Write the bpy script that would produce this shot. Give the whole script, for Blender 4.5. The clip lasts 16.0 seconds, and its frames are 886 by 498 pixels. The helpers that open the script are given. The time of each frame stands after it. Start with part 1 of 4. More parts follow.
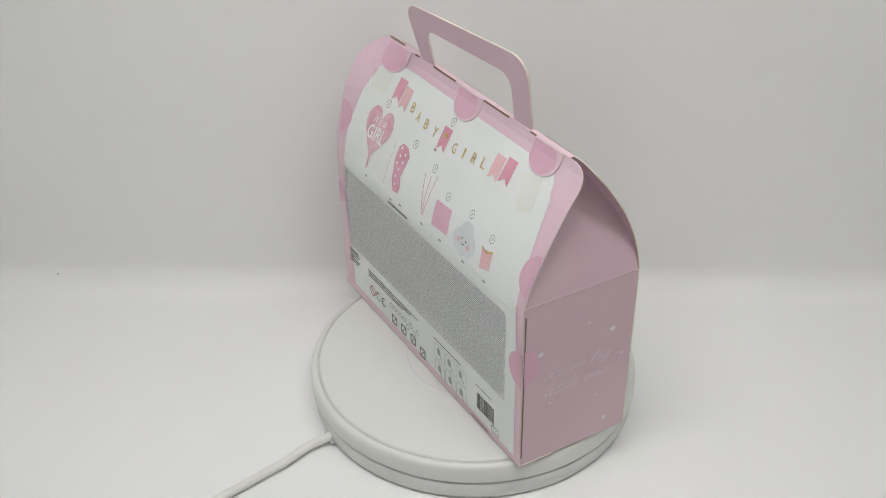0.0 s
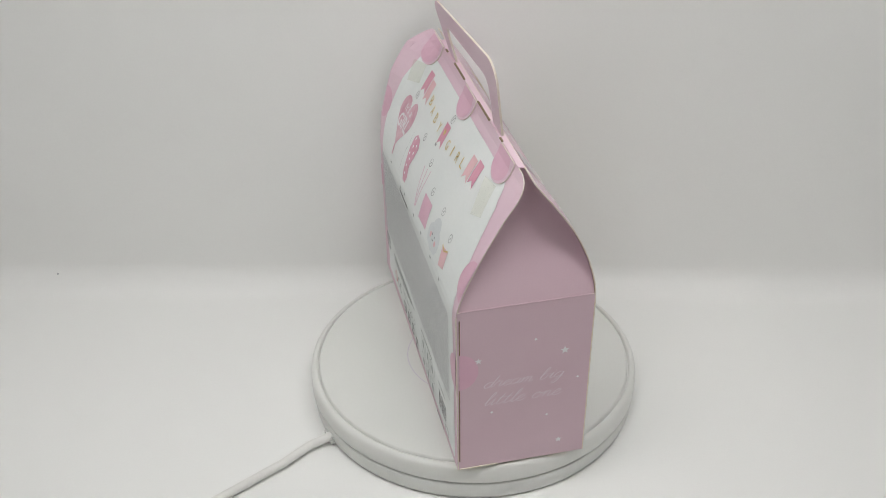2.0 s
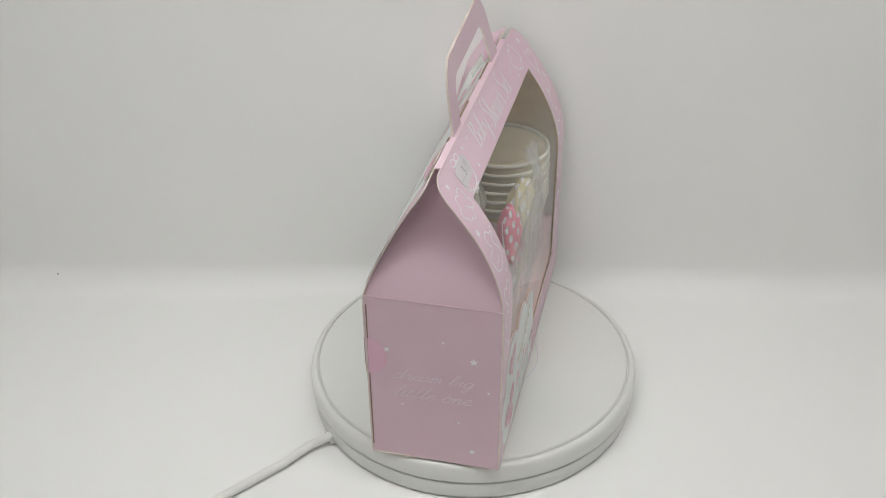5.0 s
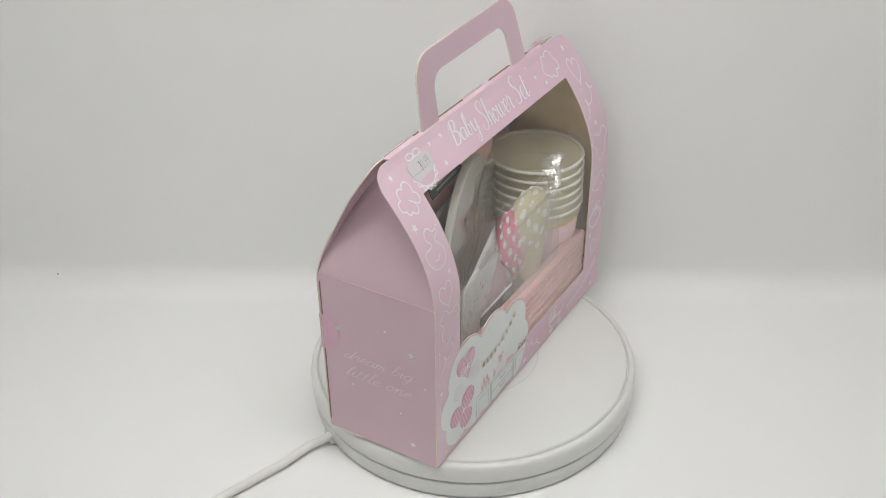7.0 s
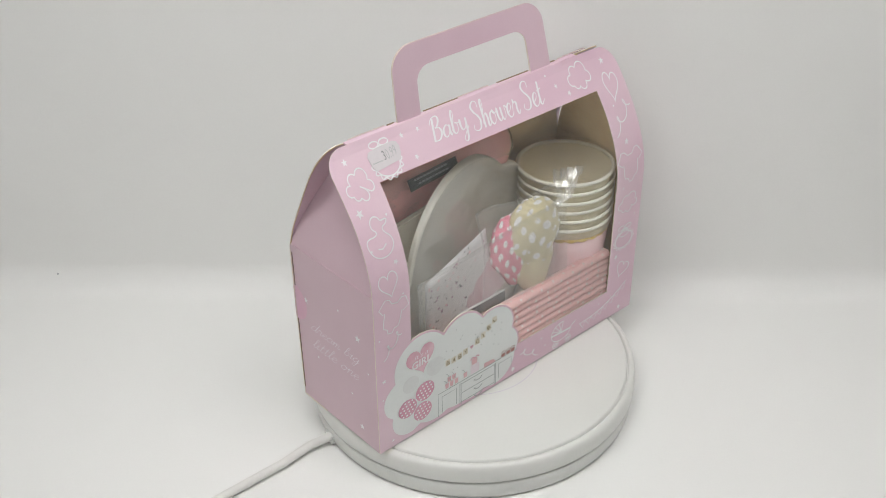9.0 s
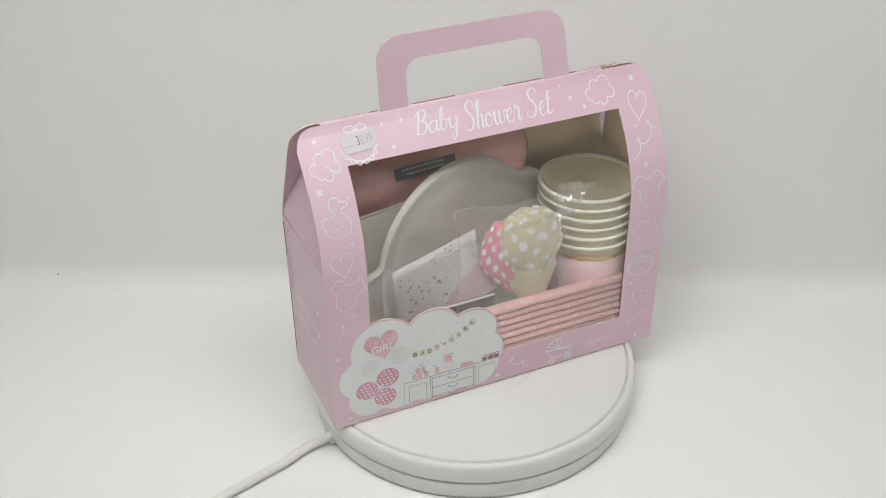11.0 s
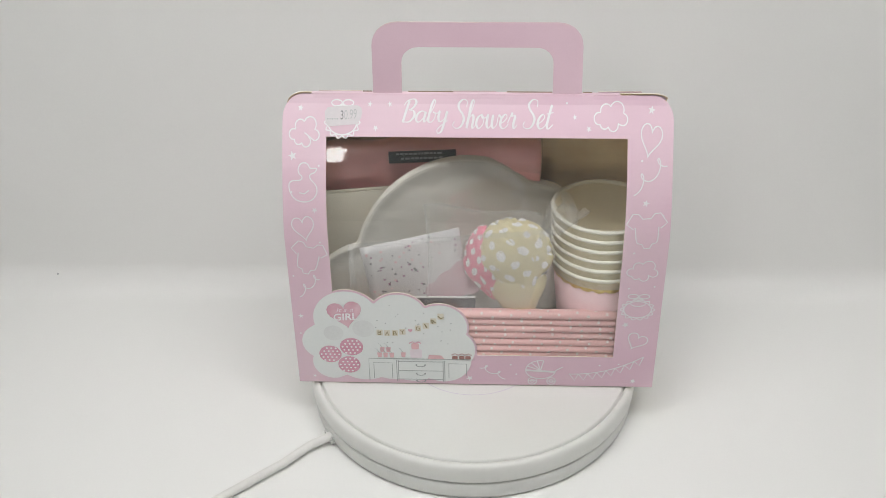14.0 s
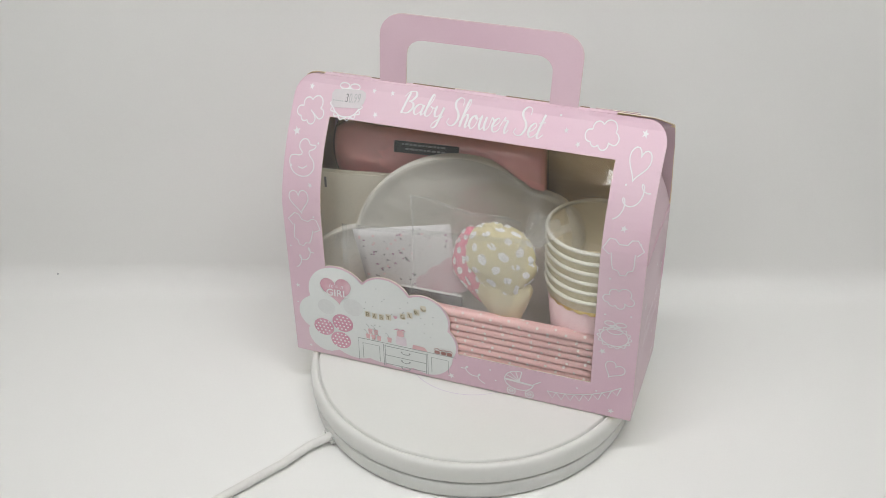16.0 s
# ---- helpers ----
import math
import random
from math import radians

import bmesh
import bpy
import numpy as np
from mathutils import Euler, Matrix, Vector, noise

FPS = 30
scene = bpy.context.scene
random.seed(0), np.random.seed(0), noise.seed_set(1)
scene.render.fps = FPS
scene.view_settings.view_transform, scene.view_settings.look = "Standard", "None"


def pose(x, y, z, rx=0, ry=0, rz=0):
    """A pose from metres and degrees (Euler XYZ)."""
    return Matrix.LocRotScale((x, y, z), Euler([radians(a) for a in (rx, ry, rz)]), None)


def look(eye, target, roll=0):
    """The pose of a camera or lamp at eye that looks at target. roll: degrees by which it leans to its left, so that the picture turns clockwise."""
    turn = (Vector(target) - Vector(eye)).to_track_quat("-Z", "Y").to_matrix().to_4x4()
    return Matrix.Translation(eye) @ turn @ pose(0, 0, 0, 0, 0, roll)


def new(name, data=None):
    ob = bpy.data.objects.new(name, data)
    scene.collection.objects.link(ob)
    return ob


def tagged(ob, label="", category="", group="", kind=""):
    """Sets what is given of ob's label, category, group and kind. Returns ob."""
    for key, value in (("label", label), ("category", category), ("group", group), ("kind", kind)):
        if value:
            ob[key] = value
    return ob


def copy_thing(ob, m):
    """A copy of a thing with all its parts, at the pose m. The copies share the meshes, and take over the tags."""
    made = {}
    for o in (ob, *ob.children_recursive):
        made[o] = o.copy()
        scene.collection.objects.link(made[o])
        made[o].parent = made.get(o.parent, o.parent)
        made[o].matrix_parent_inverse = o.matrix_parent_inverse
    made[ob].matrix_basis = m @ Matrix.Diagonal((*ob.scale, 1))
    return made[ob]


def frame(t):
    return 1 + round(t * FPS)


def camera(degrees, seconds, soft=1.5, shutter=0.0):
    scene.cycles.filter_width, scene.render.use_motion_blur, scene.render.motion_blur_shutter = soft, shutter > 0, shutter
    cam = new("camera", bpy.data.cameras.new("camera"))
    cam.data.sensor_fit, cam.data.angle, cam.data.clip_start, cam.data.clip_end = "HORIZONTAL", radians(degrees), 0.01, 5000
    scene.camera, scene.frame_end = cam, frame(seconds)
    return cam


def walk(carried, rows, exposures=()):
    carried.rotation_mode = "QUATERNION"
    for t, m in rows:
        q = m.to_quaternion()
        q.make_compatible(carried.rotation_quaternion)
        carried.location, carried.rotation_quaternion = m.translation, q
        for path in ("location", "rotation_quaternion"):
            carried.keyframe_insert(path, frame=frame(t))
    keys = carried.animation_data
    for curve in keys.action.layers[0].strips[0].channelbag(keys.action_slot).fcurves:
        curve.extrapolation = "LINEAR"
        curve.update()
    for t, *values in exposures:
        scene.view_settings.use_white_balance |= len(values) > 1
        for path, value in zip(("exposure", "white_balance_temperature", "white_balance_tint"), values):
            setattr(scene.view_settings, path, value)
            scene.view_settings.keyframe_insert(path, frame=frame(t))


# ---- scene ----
FLOOR_TO_DISC = 0.0325          # height of the disc's top over the table
AXIS = (0.0, 0.0)              # turning axis
START_ANGLE, SPEED = 121.944, -8.7687   # degrees, degrees a second

cam = camera(44.64, 16.0, soft=0.7)
EYE = pose(0.0, -0.6637, 0.5152 + FLOOR_TO_DISC, 57.4135, 0, 1.9129) @ pose(0, 0, 0, 0, 0, -0.7914)
walk(cam, [(0.0, EYE), (16.0, EYE)], exposures=[(0.0, -0.20), (4.0, -0.21), (6.5, -0.13), (9.0, -0.05), (16.0, -0.04)])

# ---- light ----
world = bpy.data.worlds.new("world")
world.use_nodes = True
world.node_tree.nodes["Background"].inputs[0].default_value = (0.9, 0.95, 1.0, 1)
world.node_tree.nodes["Background"].inputs[1].default_value = 0.05
scene.world = world


def area_lamp(name, eye, target, sx, sy, watts, color, spread=180):
    data = bpy.data.lights.new(name, "AREA")
    data.shape, data.size, data.size_y, data.energy, data.color = "RECTANGLE", sx, sy, watts, color
    data.spread = math.radians(spread)
    ob = new(name, data)
    ob.matrix_world = look(eye, target)
    return ob


area_lamp("led_light", (0.0, -0.31, 0.872), (0.0, -0.08, 0.0), 0.84, 0.16, 0.855, (1.0, 1.0, 0.98), 92)
area_lamp("front_led_light", (-0.284, -0.80, 0.818), (-0.02, 0.0, 0.15), 0.10, 0.14, 0.41, (1.0, 1.0, 0.98))


# ---- materials ----
def material(name, color, rough=0.5, color2=None, scale=40.0, bump=0.0, bump_scale=400.0, metal=0.0, coat=0.0,
             spec=0.5, stretch=(1, 1, 1), fine=0.03):
    """A procedural surface: a broad drift between two colours, fine grain on top, fine relief."""
    m = bpy.data.materials.new(name)
    m.use_nodes = True
    nt = m.node_tree
    b = nt.nodes["Principled BSDF"]
    tc = nt.nodes.new("ShaderNodeTexCoord")
    mp = nt.nodes.new("ShaderNodeMapping")
    mp.inputs["Scale"].default_value = stretch
    nt.links.new(tc.outputs["Object"], mp.inputs[0])
    n1 = nt.nodes.new("ShaderNodeTexNoise")
    n1.inputs["Scale"].default_value, n1.inputs["Detail"].default_value = scale, 3
    n2 = nt.nodes.new("ShaderNodeTexNoise")
    n2.inputs["Scale"].default_value, n2.inputs["Detail"].default_value = bump_scale, 4
    for n in (n1, n2):
        nt.links.new(mp.outputs[0], n.inputs["Vector"])
    c2 = color2 or tuple(c * 0.94 for c in color)
    mix = nt.nodes.new("ShaderNodeMix")
    mix.data_type = "RGBA"
    mix.inputs[6].default_value, mix.inputs[7].default_value = (*color, 1), (*c2, 1)
    ramp = nt.nodes.new("ShaderNodeMapRange")
    ramp.inputs[1].default_value, ramp.inputs[2].default_value = 0.3, 0.7
    nt.links.new(n1.outputs[0], ramp.inputs[0])
    nt.links.new(ramp.outputs[0], mix.inputs[0])
    grain = nt.nodes.new("ShaderNodeMapRange")
    grain.inputs[1].default_value, grain.inputs[2].default_value = 0.25, 0.75
    grain.inputs[3].default_value, grain.inputs[4].default_value = 1 - fine, 1 + fine
    nt.links.new(n2.outputs[0], grain.inputs[0])
    mul = nt.nodes.new("ShaderNodeVectorMath")
    mul.operation = "SCALE"
    nt.links.new(mix.outputs[2], mul.inputs[0])
    nt.links.new(grain.outputs[0], mul.inputs["Scale"])
    nt.links.new(mul.outputs[0], b.inputs["Base Color"])
    rr = nt.nodes.new("ShaderNodeMapRange")
    rr.inputs[3].default_value, rr.inputs[4].default_value = max(rough - 0.06, 0.02), min(rough + 0.06, 1)
    nt.links.new(n1.outputs[0], rr.inputs[0])
    nt.links.new(rr.outputs[0], b.inputs["Roughness"])
    b.inputs["Metallic"].default_value = metal
    b.inputs["Coat Weight"].default_value = coat
    b.inputs["Coat Roughness"].default_value = 0.25
    b.inputs["Specular IOR Level"].default_value = spec
    if bump:
        bp = nt.nodes.new("ShaderNodeBump")
        bp.inputs["Strength"].default_value, bp.inputs["Distance"].default_value = bump, 0.0004
        nt.links.new(n2.outputs[0], bp.inputs["Height"])
        nt.links.new(bp.outputs[0], b.inputs["Normal"])
    return m


def film(name, gloss=0.08, rough=0.06, tint=(0.97, 0.97, 0.96), haze=0.0, bump=0.0, wrinkle=45):
    """Thin clear plastic: light passes straight through, with a Fresnel gloss and a little milkiness."""
    m = bpy.data.materials.new(name)
    m.use_nodes = True
    nt = m.node_tree
    nt.nodes.remove(nt.nodes["Principled BSDF"])
    out = nt.nodes["Material Output"]
    tr = nt.nodes.new("ShaderNodeBsdfTransparent")
    tr.inputs[0].default_value = (*tint, 1)
    gl = nt.nodes.new("ShaderNodeBsdfGlossy")
    gl.inputs["Roughness"].default_value = rough
    df = nt.nodes.new("ShaderNodeBsdfDiffuse")
    df.inputs[0].default_value = (0.85, 0.85, 0.84, 1)
    lw = nt.nodes.new("ShaderNodeLayerWeight")
    lw.inputs[0].default_value = 0.5
    fr = nt.nodes.new("ShaderNodeMath")
    fr.operation = "POWER"
    fr.inputs[1].default_value = 5.0
    nt.links.new(lw.outputs["Facing"], fr.inputs[0])
    sc = nt.nodes.new("ShaderNodeMath")
    sc.operation = "MULTIPLY_ADD"
    sc.inputs[1].default_value, sc.inputs[2].default_value = 0.9, 0.045 + gloss * 0.3
    nt.links.new(fr.outputs[0], sc.inputs[0])
    hz = nt.nodes.new("ShaderNodeMixShader")
    hz.inputs[0].default_value = haze
    nt.links.new(tr.outputs[0], hz.inputs[1])
    nt.links.new(df.outputs[0], hz.inputs[2])
    mx = nt.nodes.new("ShaderNodeMixShader")
    nt.links.new(sc.outputs[0], mx.inputs[0])
    nt.links.new(hz.outputs[0], mx.inputs[1])
    nt.links.new(gl.outputs[0], mx.inputs[2])
    nt.links.new(mx.outputs[0], out.inputs[0])
    if bump:
        n = nt.nodes.new("ShaderNodeTexNoise")
        n.inputs["Scale"].default_value, n.inputs["Detail"].default_value = wrinkle, 2
        tc = nt.nodes.new("ShaderNodeTexCoord")
        nt.links.new(tc.outputs["Object"], n.inputs["Vector"])
        bp = nt.nodes.new("ShaderNodeBump")
        bp.inputs["Strength"].default_value, bp.inputs["Distance"].default_value = bump, 0.004
        nt.links.new(n.outputs[0], bp.inputs["Height"])
        nt.links.new(bp.outputs[0], gl.inputs["Normal"])
    return m


# about 15 percent darker than PINK, for ends, gussets and flaps
PINK_END = material("darker_pink_card", (0.69, 0.51, 0.57), 0.42, (0.66, 0.475, 0.54), 14, 0.06, 900, coat=0.15, fine=0.012)
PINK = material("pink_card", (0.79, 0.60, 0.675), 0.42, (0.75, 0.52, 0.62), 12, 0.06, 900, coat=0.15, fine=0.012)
PINK_DEEP = material("deep_pink_print", (0.74, 0.46, 0.57), 0.42, (0.71, 0.42, 0.54), 60, fine=0.012)
ROSE_HEART = material("dusty_rose_print", (0.66, 0.34, 0.43), 0.42, (0.78, 0.56, 0.62), 90)
PINK_FLAG = material("rose_print", (0.70, 0.31, 0.42), 0.45, (0.74, 0.38, 0.48), 90)
PINK_PALE = material("pale_rose_print", (0.80, 0.52, 0.55), 0.45)
BOARD = material("raw_board", (0.86, 0.72, 0.49), 0.8, (0.79, 0.62, 0.40), 60, 0.15, 700)
EDGE = material("cut_board_edge", (0.83, 0.77, 0.69), 0.85, (0.74, 0.65, 0.55), 220)
# raw board coloured as if in shade, for slots and the open seam
BOARD_SHADE = material("painted_board_shade", (0.28, 0.20, 0.13), 0.85, (0.20, 0.14, 0.09), 300)
INK_WHITE = material("white_print", (0.88, 0.87, 0.88), 0.45)
INK_SOFT = material("soft_white_print", (0.86, 0.77, 0.82), 0.45)
PAPER = material("white_paper_print", (0.82, 0.84, 0.83), 0.42, (0.79, 0.82, 0.81), 25, fine=0.012, coat=0.12)
STICKER = material("sticker_paper", (0.72, 0.67, 0.69), 0.5)
INK_GREY = material("grey_print", (0.22, 0.22, 0.23), 0.5)
INK_SMALL = material("pale_grey_small_print", (0.50, 0.50, 0.51), 0.5, (0.64, 0.64, 0.65), 500)
STICKER_INK = material("worn_sticker_ink", (0.52, 0.51, 0.52), 0.45)
INK_DARK = material("dark_print", (0.07, 0.07, 0.08), 0.45)
INK_RED = material("red_print", (0.55, 0.10, 0.10), 0.5)
OLIVE = material("olive_gold_print", (0.30, 0.25, 0.12), 0.45)
GOLD = material("gold_foil", (0.66, 0.47, 0.14), 0.32, (0.80, 0.66, 0.32), 300, metal=0.7)
TAPE = film("clear_tape", 0.05, 0.3, (0.99, 0.985, 0.94), 0.04)
WINDOW = film("window_film", 0.06, 0.045, (0.99, 0.99, 0.985), haze=0.03, bump=0.12, wrinkle=18)
BAG = film("bag_film", 0.04, 0.08, (0.985, 0.985, 0.98), haze=0.06, bump=0.9)
BAG_FOLD = film("bag_fold_film", 0.30, 0.16, (0.99, 0.99, 0.985), haze=0.16)
SEAM = film("bag_seam", 0.03, 0.2, (1, 1, 1), haze=0.11)
CUP_WRAP = film("cup_wrap_film", 0.12, 0.07, (0.99, 0.99, 0.985), haze=0.03, bump=0.8, wrinkle=70)
WRAP = film("napkin_wrap_film", 0.02, 0.22, haze=0.03, bump=1.0, wrinkle=60)
PLATE_WRAP = film("plate_wrap_film", 0.30, 0.14, (0.99, 0.99, 0.985), haze=0.10, bump=0.5, wrinkle=30)
PLASTIC = material("white_plastic", (0.765, 0.765, 0.74), 0.38, (0.745, 0.745, 0.715), 12, fine=0.008)
PLASTIC_BASE = material("white_plastic_base", (0.74, 0.745, 0.72), 0.42, fine=0.008)
# dark colour painting the shade in the turntable's gap
GAP_SHADE = material("painted_gap_shade", (0.20, 0.19, 0.14), 0.6)
CORD = material("white_cord", (0.80, 0.79, 0.76), 0.5, fine=0.02)
CLOTH = material("white_backdrop_sheet", (0.875, 0.87, 0.855), 0.75, (0.86, 0.855, 0.84), 5, 0.05, 600, fine=0.008)
TENT = material("white_tent_fabric", (0.74, 0.74, 0.73), 0.8, (0.70, 0.70, 0.69), 6, 0.1, 500)
ROOM = material("dim_grey_curtain", (0.16, 0.16, 0.16), 0.9, (0.13, 0.13, 0.13), 8, 0.1, 300)
CUP_WHITE = material("cup_white_paper", (0.80, 0.73, 0.55), 0.65, (0.77, 0.70, 0.53), 60)
# gold-green tint that also paints the thin shade between stacked rims
CUP_BAND_SHADE = material("cup_gold_band_with_shade", (0.60, 0.54, 0.36), 0.4, (0.68, 0.62, 0.46), 200, metal=0.2)
CUP_RIM = material("cup_rim_paper", (0.80, 0.78, 0.69), 0.45)
CUP_PINK = material("cup_pink_paper", (0.82, 0.60, 0.62), 0.45, (0.80, 0.56, 0.58), 40)
PLATE = material("plate_white_paper", (0.70, 0.68, 0.62), 0.55, (0.66, 0.635, 0.57), 40)
NAPKIN = material("pink_napkin_paper", (0.95, 0.52, 0.51), 0.45, (0.91, 0.43, 0.43), 35, 0.2, 300, coat=0.25)
CREAM = material("cream_card", (0.76, 0.72, 0.62), 0.55, (0.72, 0.68, 0.58), 30)
LABEL = material("charcoal_label", (0.06, 0.065, 0.07), 0.4)
CONFETTI = material("confetti_card", (0.68, 0.675, 0.68), 0.45, (0.64, 0.62, 0.63), 30)
# the box's pink darkened, painting in the weaker light on the leaning handle
HANDLE_DIMMED = material("dimmed_handle_pink_card", (0.72, 0.535, 0.605), 0.42, (0.69, 0.49, 0.57), 14, 0.06, 900, coat=0.15, fine=0.012)
STRAW_DOT = material("soft_white_straw_print", (0.86, 0.76, 0.73), 0.5)
STRAW = material("pink_straw_paper", (0.86, 0.56, 0.545), 0.5, (0.83, 0.52, 0.51), 60)
BALLOON_PRINT = material("balloon_picture", (0.68, 0.32, 0.43), 0.42, (0.74, 0.44, 0.54), 110)
GREY_PHOTO = material("pale_grey_print", (0.70, 0.73, 0.74), 0.45)
PALE_BALLOON = material("near_white_balloon_print", (0.775, 0.79, 0.785), 0.45)
LINE_PHOTO = material("mid_grey_print", (0.40, 0.42, 0.42), 0.45)
glow = bpy.data.materials.new("led_diffuser_glow")
glow.use_nodes = True
glow.node_tree.nodes["Principled BSDF"].inputs["Emission Color"].default_value = (1.0, 1.0, 0.985, 1)
glow.node_tree.nodes["Principled BSDF"].inputs["Emission Strength"].default_value = 6.0


# ---- small builders ----
def part(name, bm, mats, parent=None, label="", smooth=False):
    me = bpy.data.meshes.new(name)
    for f in bm.faces:
        f.smooth = smooth
    bm.to_mesh(me)
    bm.free()
    for m in (mats if isinstance(mats, (list, tuple)) else [mats]):
        me.materials.append(m)
    ob = new(name, me)
    if parent:
        ob.parent = parent
    if label:
        tagged(ob, label)
    return ob


def thing(name, label, category, group="", kind=""):
    return tagged(new(name), label, category, group, kind)


def lathe(profile, seg=96, arc=None):
    """Turns (radius, height) points round the z axis."""
    bm = bmesh.new()
    rings = [[bm.verts.new((r * math.cos(2 * math.pi * k / seg), r * math.sin(2 * math.pi * k / seg), z)) for k in range(seg)]
             for r, z in profile]
    for a, b in zip(rings, rings[1:]):
        for k in range(seg):
            bm.faces.new((a[k], a[(k + 1) % seg], b[(k + 1) % seg], b[k]))
    return bm, rings


def box(size, at=(0, 0, 0), bevel=0.0):
    bm = bmesh.new()
    bmesh.ops.create_cube(bm, size=1, matrix=Matrix.Translation(at) @ Matrix.Diagonal((*size, 1)))
    if bevel:
        bmesh.ops.bevel(bm, geom=bm.edges[:], offset=bevel, segments=2, affect="EDGES")
    return bm


def tube(points, radius, seg=12):
    bm = bmesh.new()
    pts = [Vector(p) for p in points]
    rings = []
    for i, p in enumerate(pts):
        d = (pts[min(i + 1, len(pts) - 1)] - pts[max(i - 1, 0)]).normalized()
        side = d.cross(Vector((0, 0, 1))).normalized() if abs(d.z) < 0.95 else Vector((1, 0, 0))
        up = side.cross(d)
        rings.append([bm.verts.new(p + radius * (side * math.cos(a) + up * math.sin(a)))
                      for a in (2 * math.pi * k / seg for k in range(seg))])
    for a, b in zip(rings, rings[1:]):
        for k in range(seg):
            bm.faces.new((a[k], a[(k + 1) % seg], b[(k + 1) % seg], b[k]))
    bm.faces.new(rings[0][::-1])
    bm.faces.new(rings[-1])
    return bm


# flat drawing: shapes in a plane (u to the right as seen from outside, v up), later laid on a panel
def fill(bm, outer, holes=()):
    edges = []
    for loop in (outer, *holes):
        vs = [bm.verts.new((u, v, 0)) for u, v in loop]
        edges += [bm.edges.new((vs[i], vs[(i + 1) % len(vs)])) for i in range(len(vs))]
    bmesh.ops.triangle_fill(bm, use_beauty=True, use_dissolve=False, edges=edges)
    return bm


def stroke(bm, pts, width, closed=False):
    """A pen line of even width along the points."""
    p = [Vector((u, v)) for u, v in pts]
    n = len(p)
    rail = []
    for i in range(n):
        a, b = (p[i - 1], p[(i + 1) % n]) if closed else (p[max(i - 1, 0)], p[min(i + 1, n - 1)])
        d = b - a
        d = d.normalized() if d.length > 1e-9 else Vector((1, 0))
        s = Vector((-d.y, d.x)) * width / 2
        rail.append((bm.verts.new((*(p[i] + s), 0)), bm.verts.new((*(p[i] - s), 0))))
    for i in range(n if closed else n - 1):
        a, b = rail[i], rail[(i + 1) % n]
        bm.faces.new((a[0], a[1], b[1], b[0]))
    return bm


def ring_pts(cx, cz, rx, rz=None, n=24, a0=0.0, a1=360.0):
    rz = rx if rz is None else rz
    full = abs(a1 - a0) >= 360
    return [(cx + rx * math.cos(radians(a0 + (a1 - a0) * k / (n if full else n - 1))),
             cz + rz * math.sin(radians(a0 + (a1 - a0) * k / (n if full else n - 1)))) for k in range(n)]


def rounded(u0, v0, u1, v1, r, n=6, taper=0.0):
    """A rounded rectangle; taper narrows its top by that much on each side."""
    out = []
    for cx, cz, a in ((u1 - r, v0 + r, -90), (u1 - r - taper, v1 - r, 0), (u0 + r + taper, v1 - r, 90), (u0 + r, v0 + r, 180)):
        out += ring_pts(cx, cz, r, r, n, a, a + 90)
    return out


def lobes(circles, centre, n=120, grow=0.0):
    """Outline of overlapping circles as seen from a point within them."""
    out = []
    for k in range(n):
        a = 2 * math.pi * k / n
        d = Vector((math.cos(a), math.sin(a)))
        far = 0.0
        for cx, cz, r in circles:
            m = Vector((cx - centre[0], cz - centre[1]))
            h = m.dot(d)
            q = (r + grow) ** 2 - (m.length_squared - h * h)
            if q > 0:
                far = max(far, h + math.sqrt(q))
        out.append((centre[0] + d.x * far, centre[1] + d.y * far))
    return out


def star_pts(cx, cz, r, turn=12):
    return [(cx + q * math.cos(radians(turn + 36 * k)), cz + q * math.sin(radians(turn + 36 * k)))
            for k in range(10) for q in ((r if k % 2 == 0 else r * 0.42),)]


def heart_pts(cx, cz, w, h, n=28, lean=0.0):
    out = []
    for k in range(n):
        t = 2 * math.pi * k / n
        x = 16 * math.sin(t) ** 3 / 32 * w
        z = (13 * math.cos(t) - 5 * math.cos(2 * t) - 2 * math.cos(3 * t) - math.cos(4 * t) + 2.5) / 29 * h
        c, s = math.cos(radians(lean)), math.sin(radians(lean))
        out.append((cx + c * x - s * z, cz + s * x + c * z))
    return out


def letters(text, u0, v0, u1, v1, shear=0.0, turn=0.0, thin=0.0):
    """The built-in font's letters, fitted into a rectangle."""
    cu = bpy.data.curves.new("letters", "FONT")
    cu.body, cu.resolution_u, cu.offset = text, 3, thin
    ob = bpy.data.objects.new("letters", cu)
    scene.collection.objects.link(ob)
    bpy.context.view_layer.update()
    me = bpy.data.meshes.new_from_object(ob.evaluated_get(bpy.context.evaluated_depsgraph_get()))
    bm = bmesh.new()
    bm.from_mesh(me)
    bpy.data.objects.remove(ob)
    bpy.data.meshes.remove(me)
    for v in bm.verts:
        v.co.x += shear * v.co.y
    xs, ys = [v.co.x for v in bm.verts], [v.co.y for v in bm.verts]
    for v in bm.verts:
        u = (v.co.x - min(xs)) / (max(xs) - min(xs))
        w = (v.co.y - min(ys)) / (max(ys) - min(ys))
        dx, dz = (u - 0.5) * (u1 - u0), (w - 0.5) * (v1 - v0)
        c, s = math.cos(radians(turn)), math.sin(radians(turn))
        v.co = ((u0 + u1) / 2 + c * dx - s * dz, (v0 + v1) / 2 + s * dx + c * dz, 0)
    return bm


# brush handwriting: the pen's way through each letter (x-height 1), drawn thin upwards and thick downwards
GLYPHS = {}


def glyph(ch, advance, *ways):
    GLYPHS[ch] = (advance, ways)


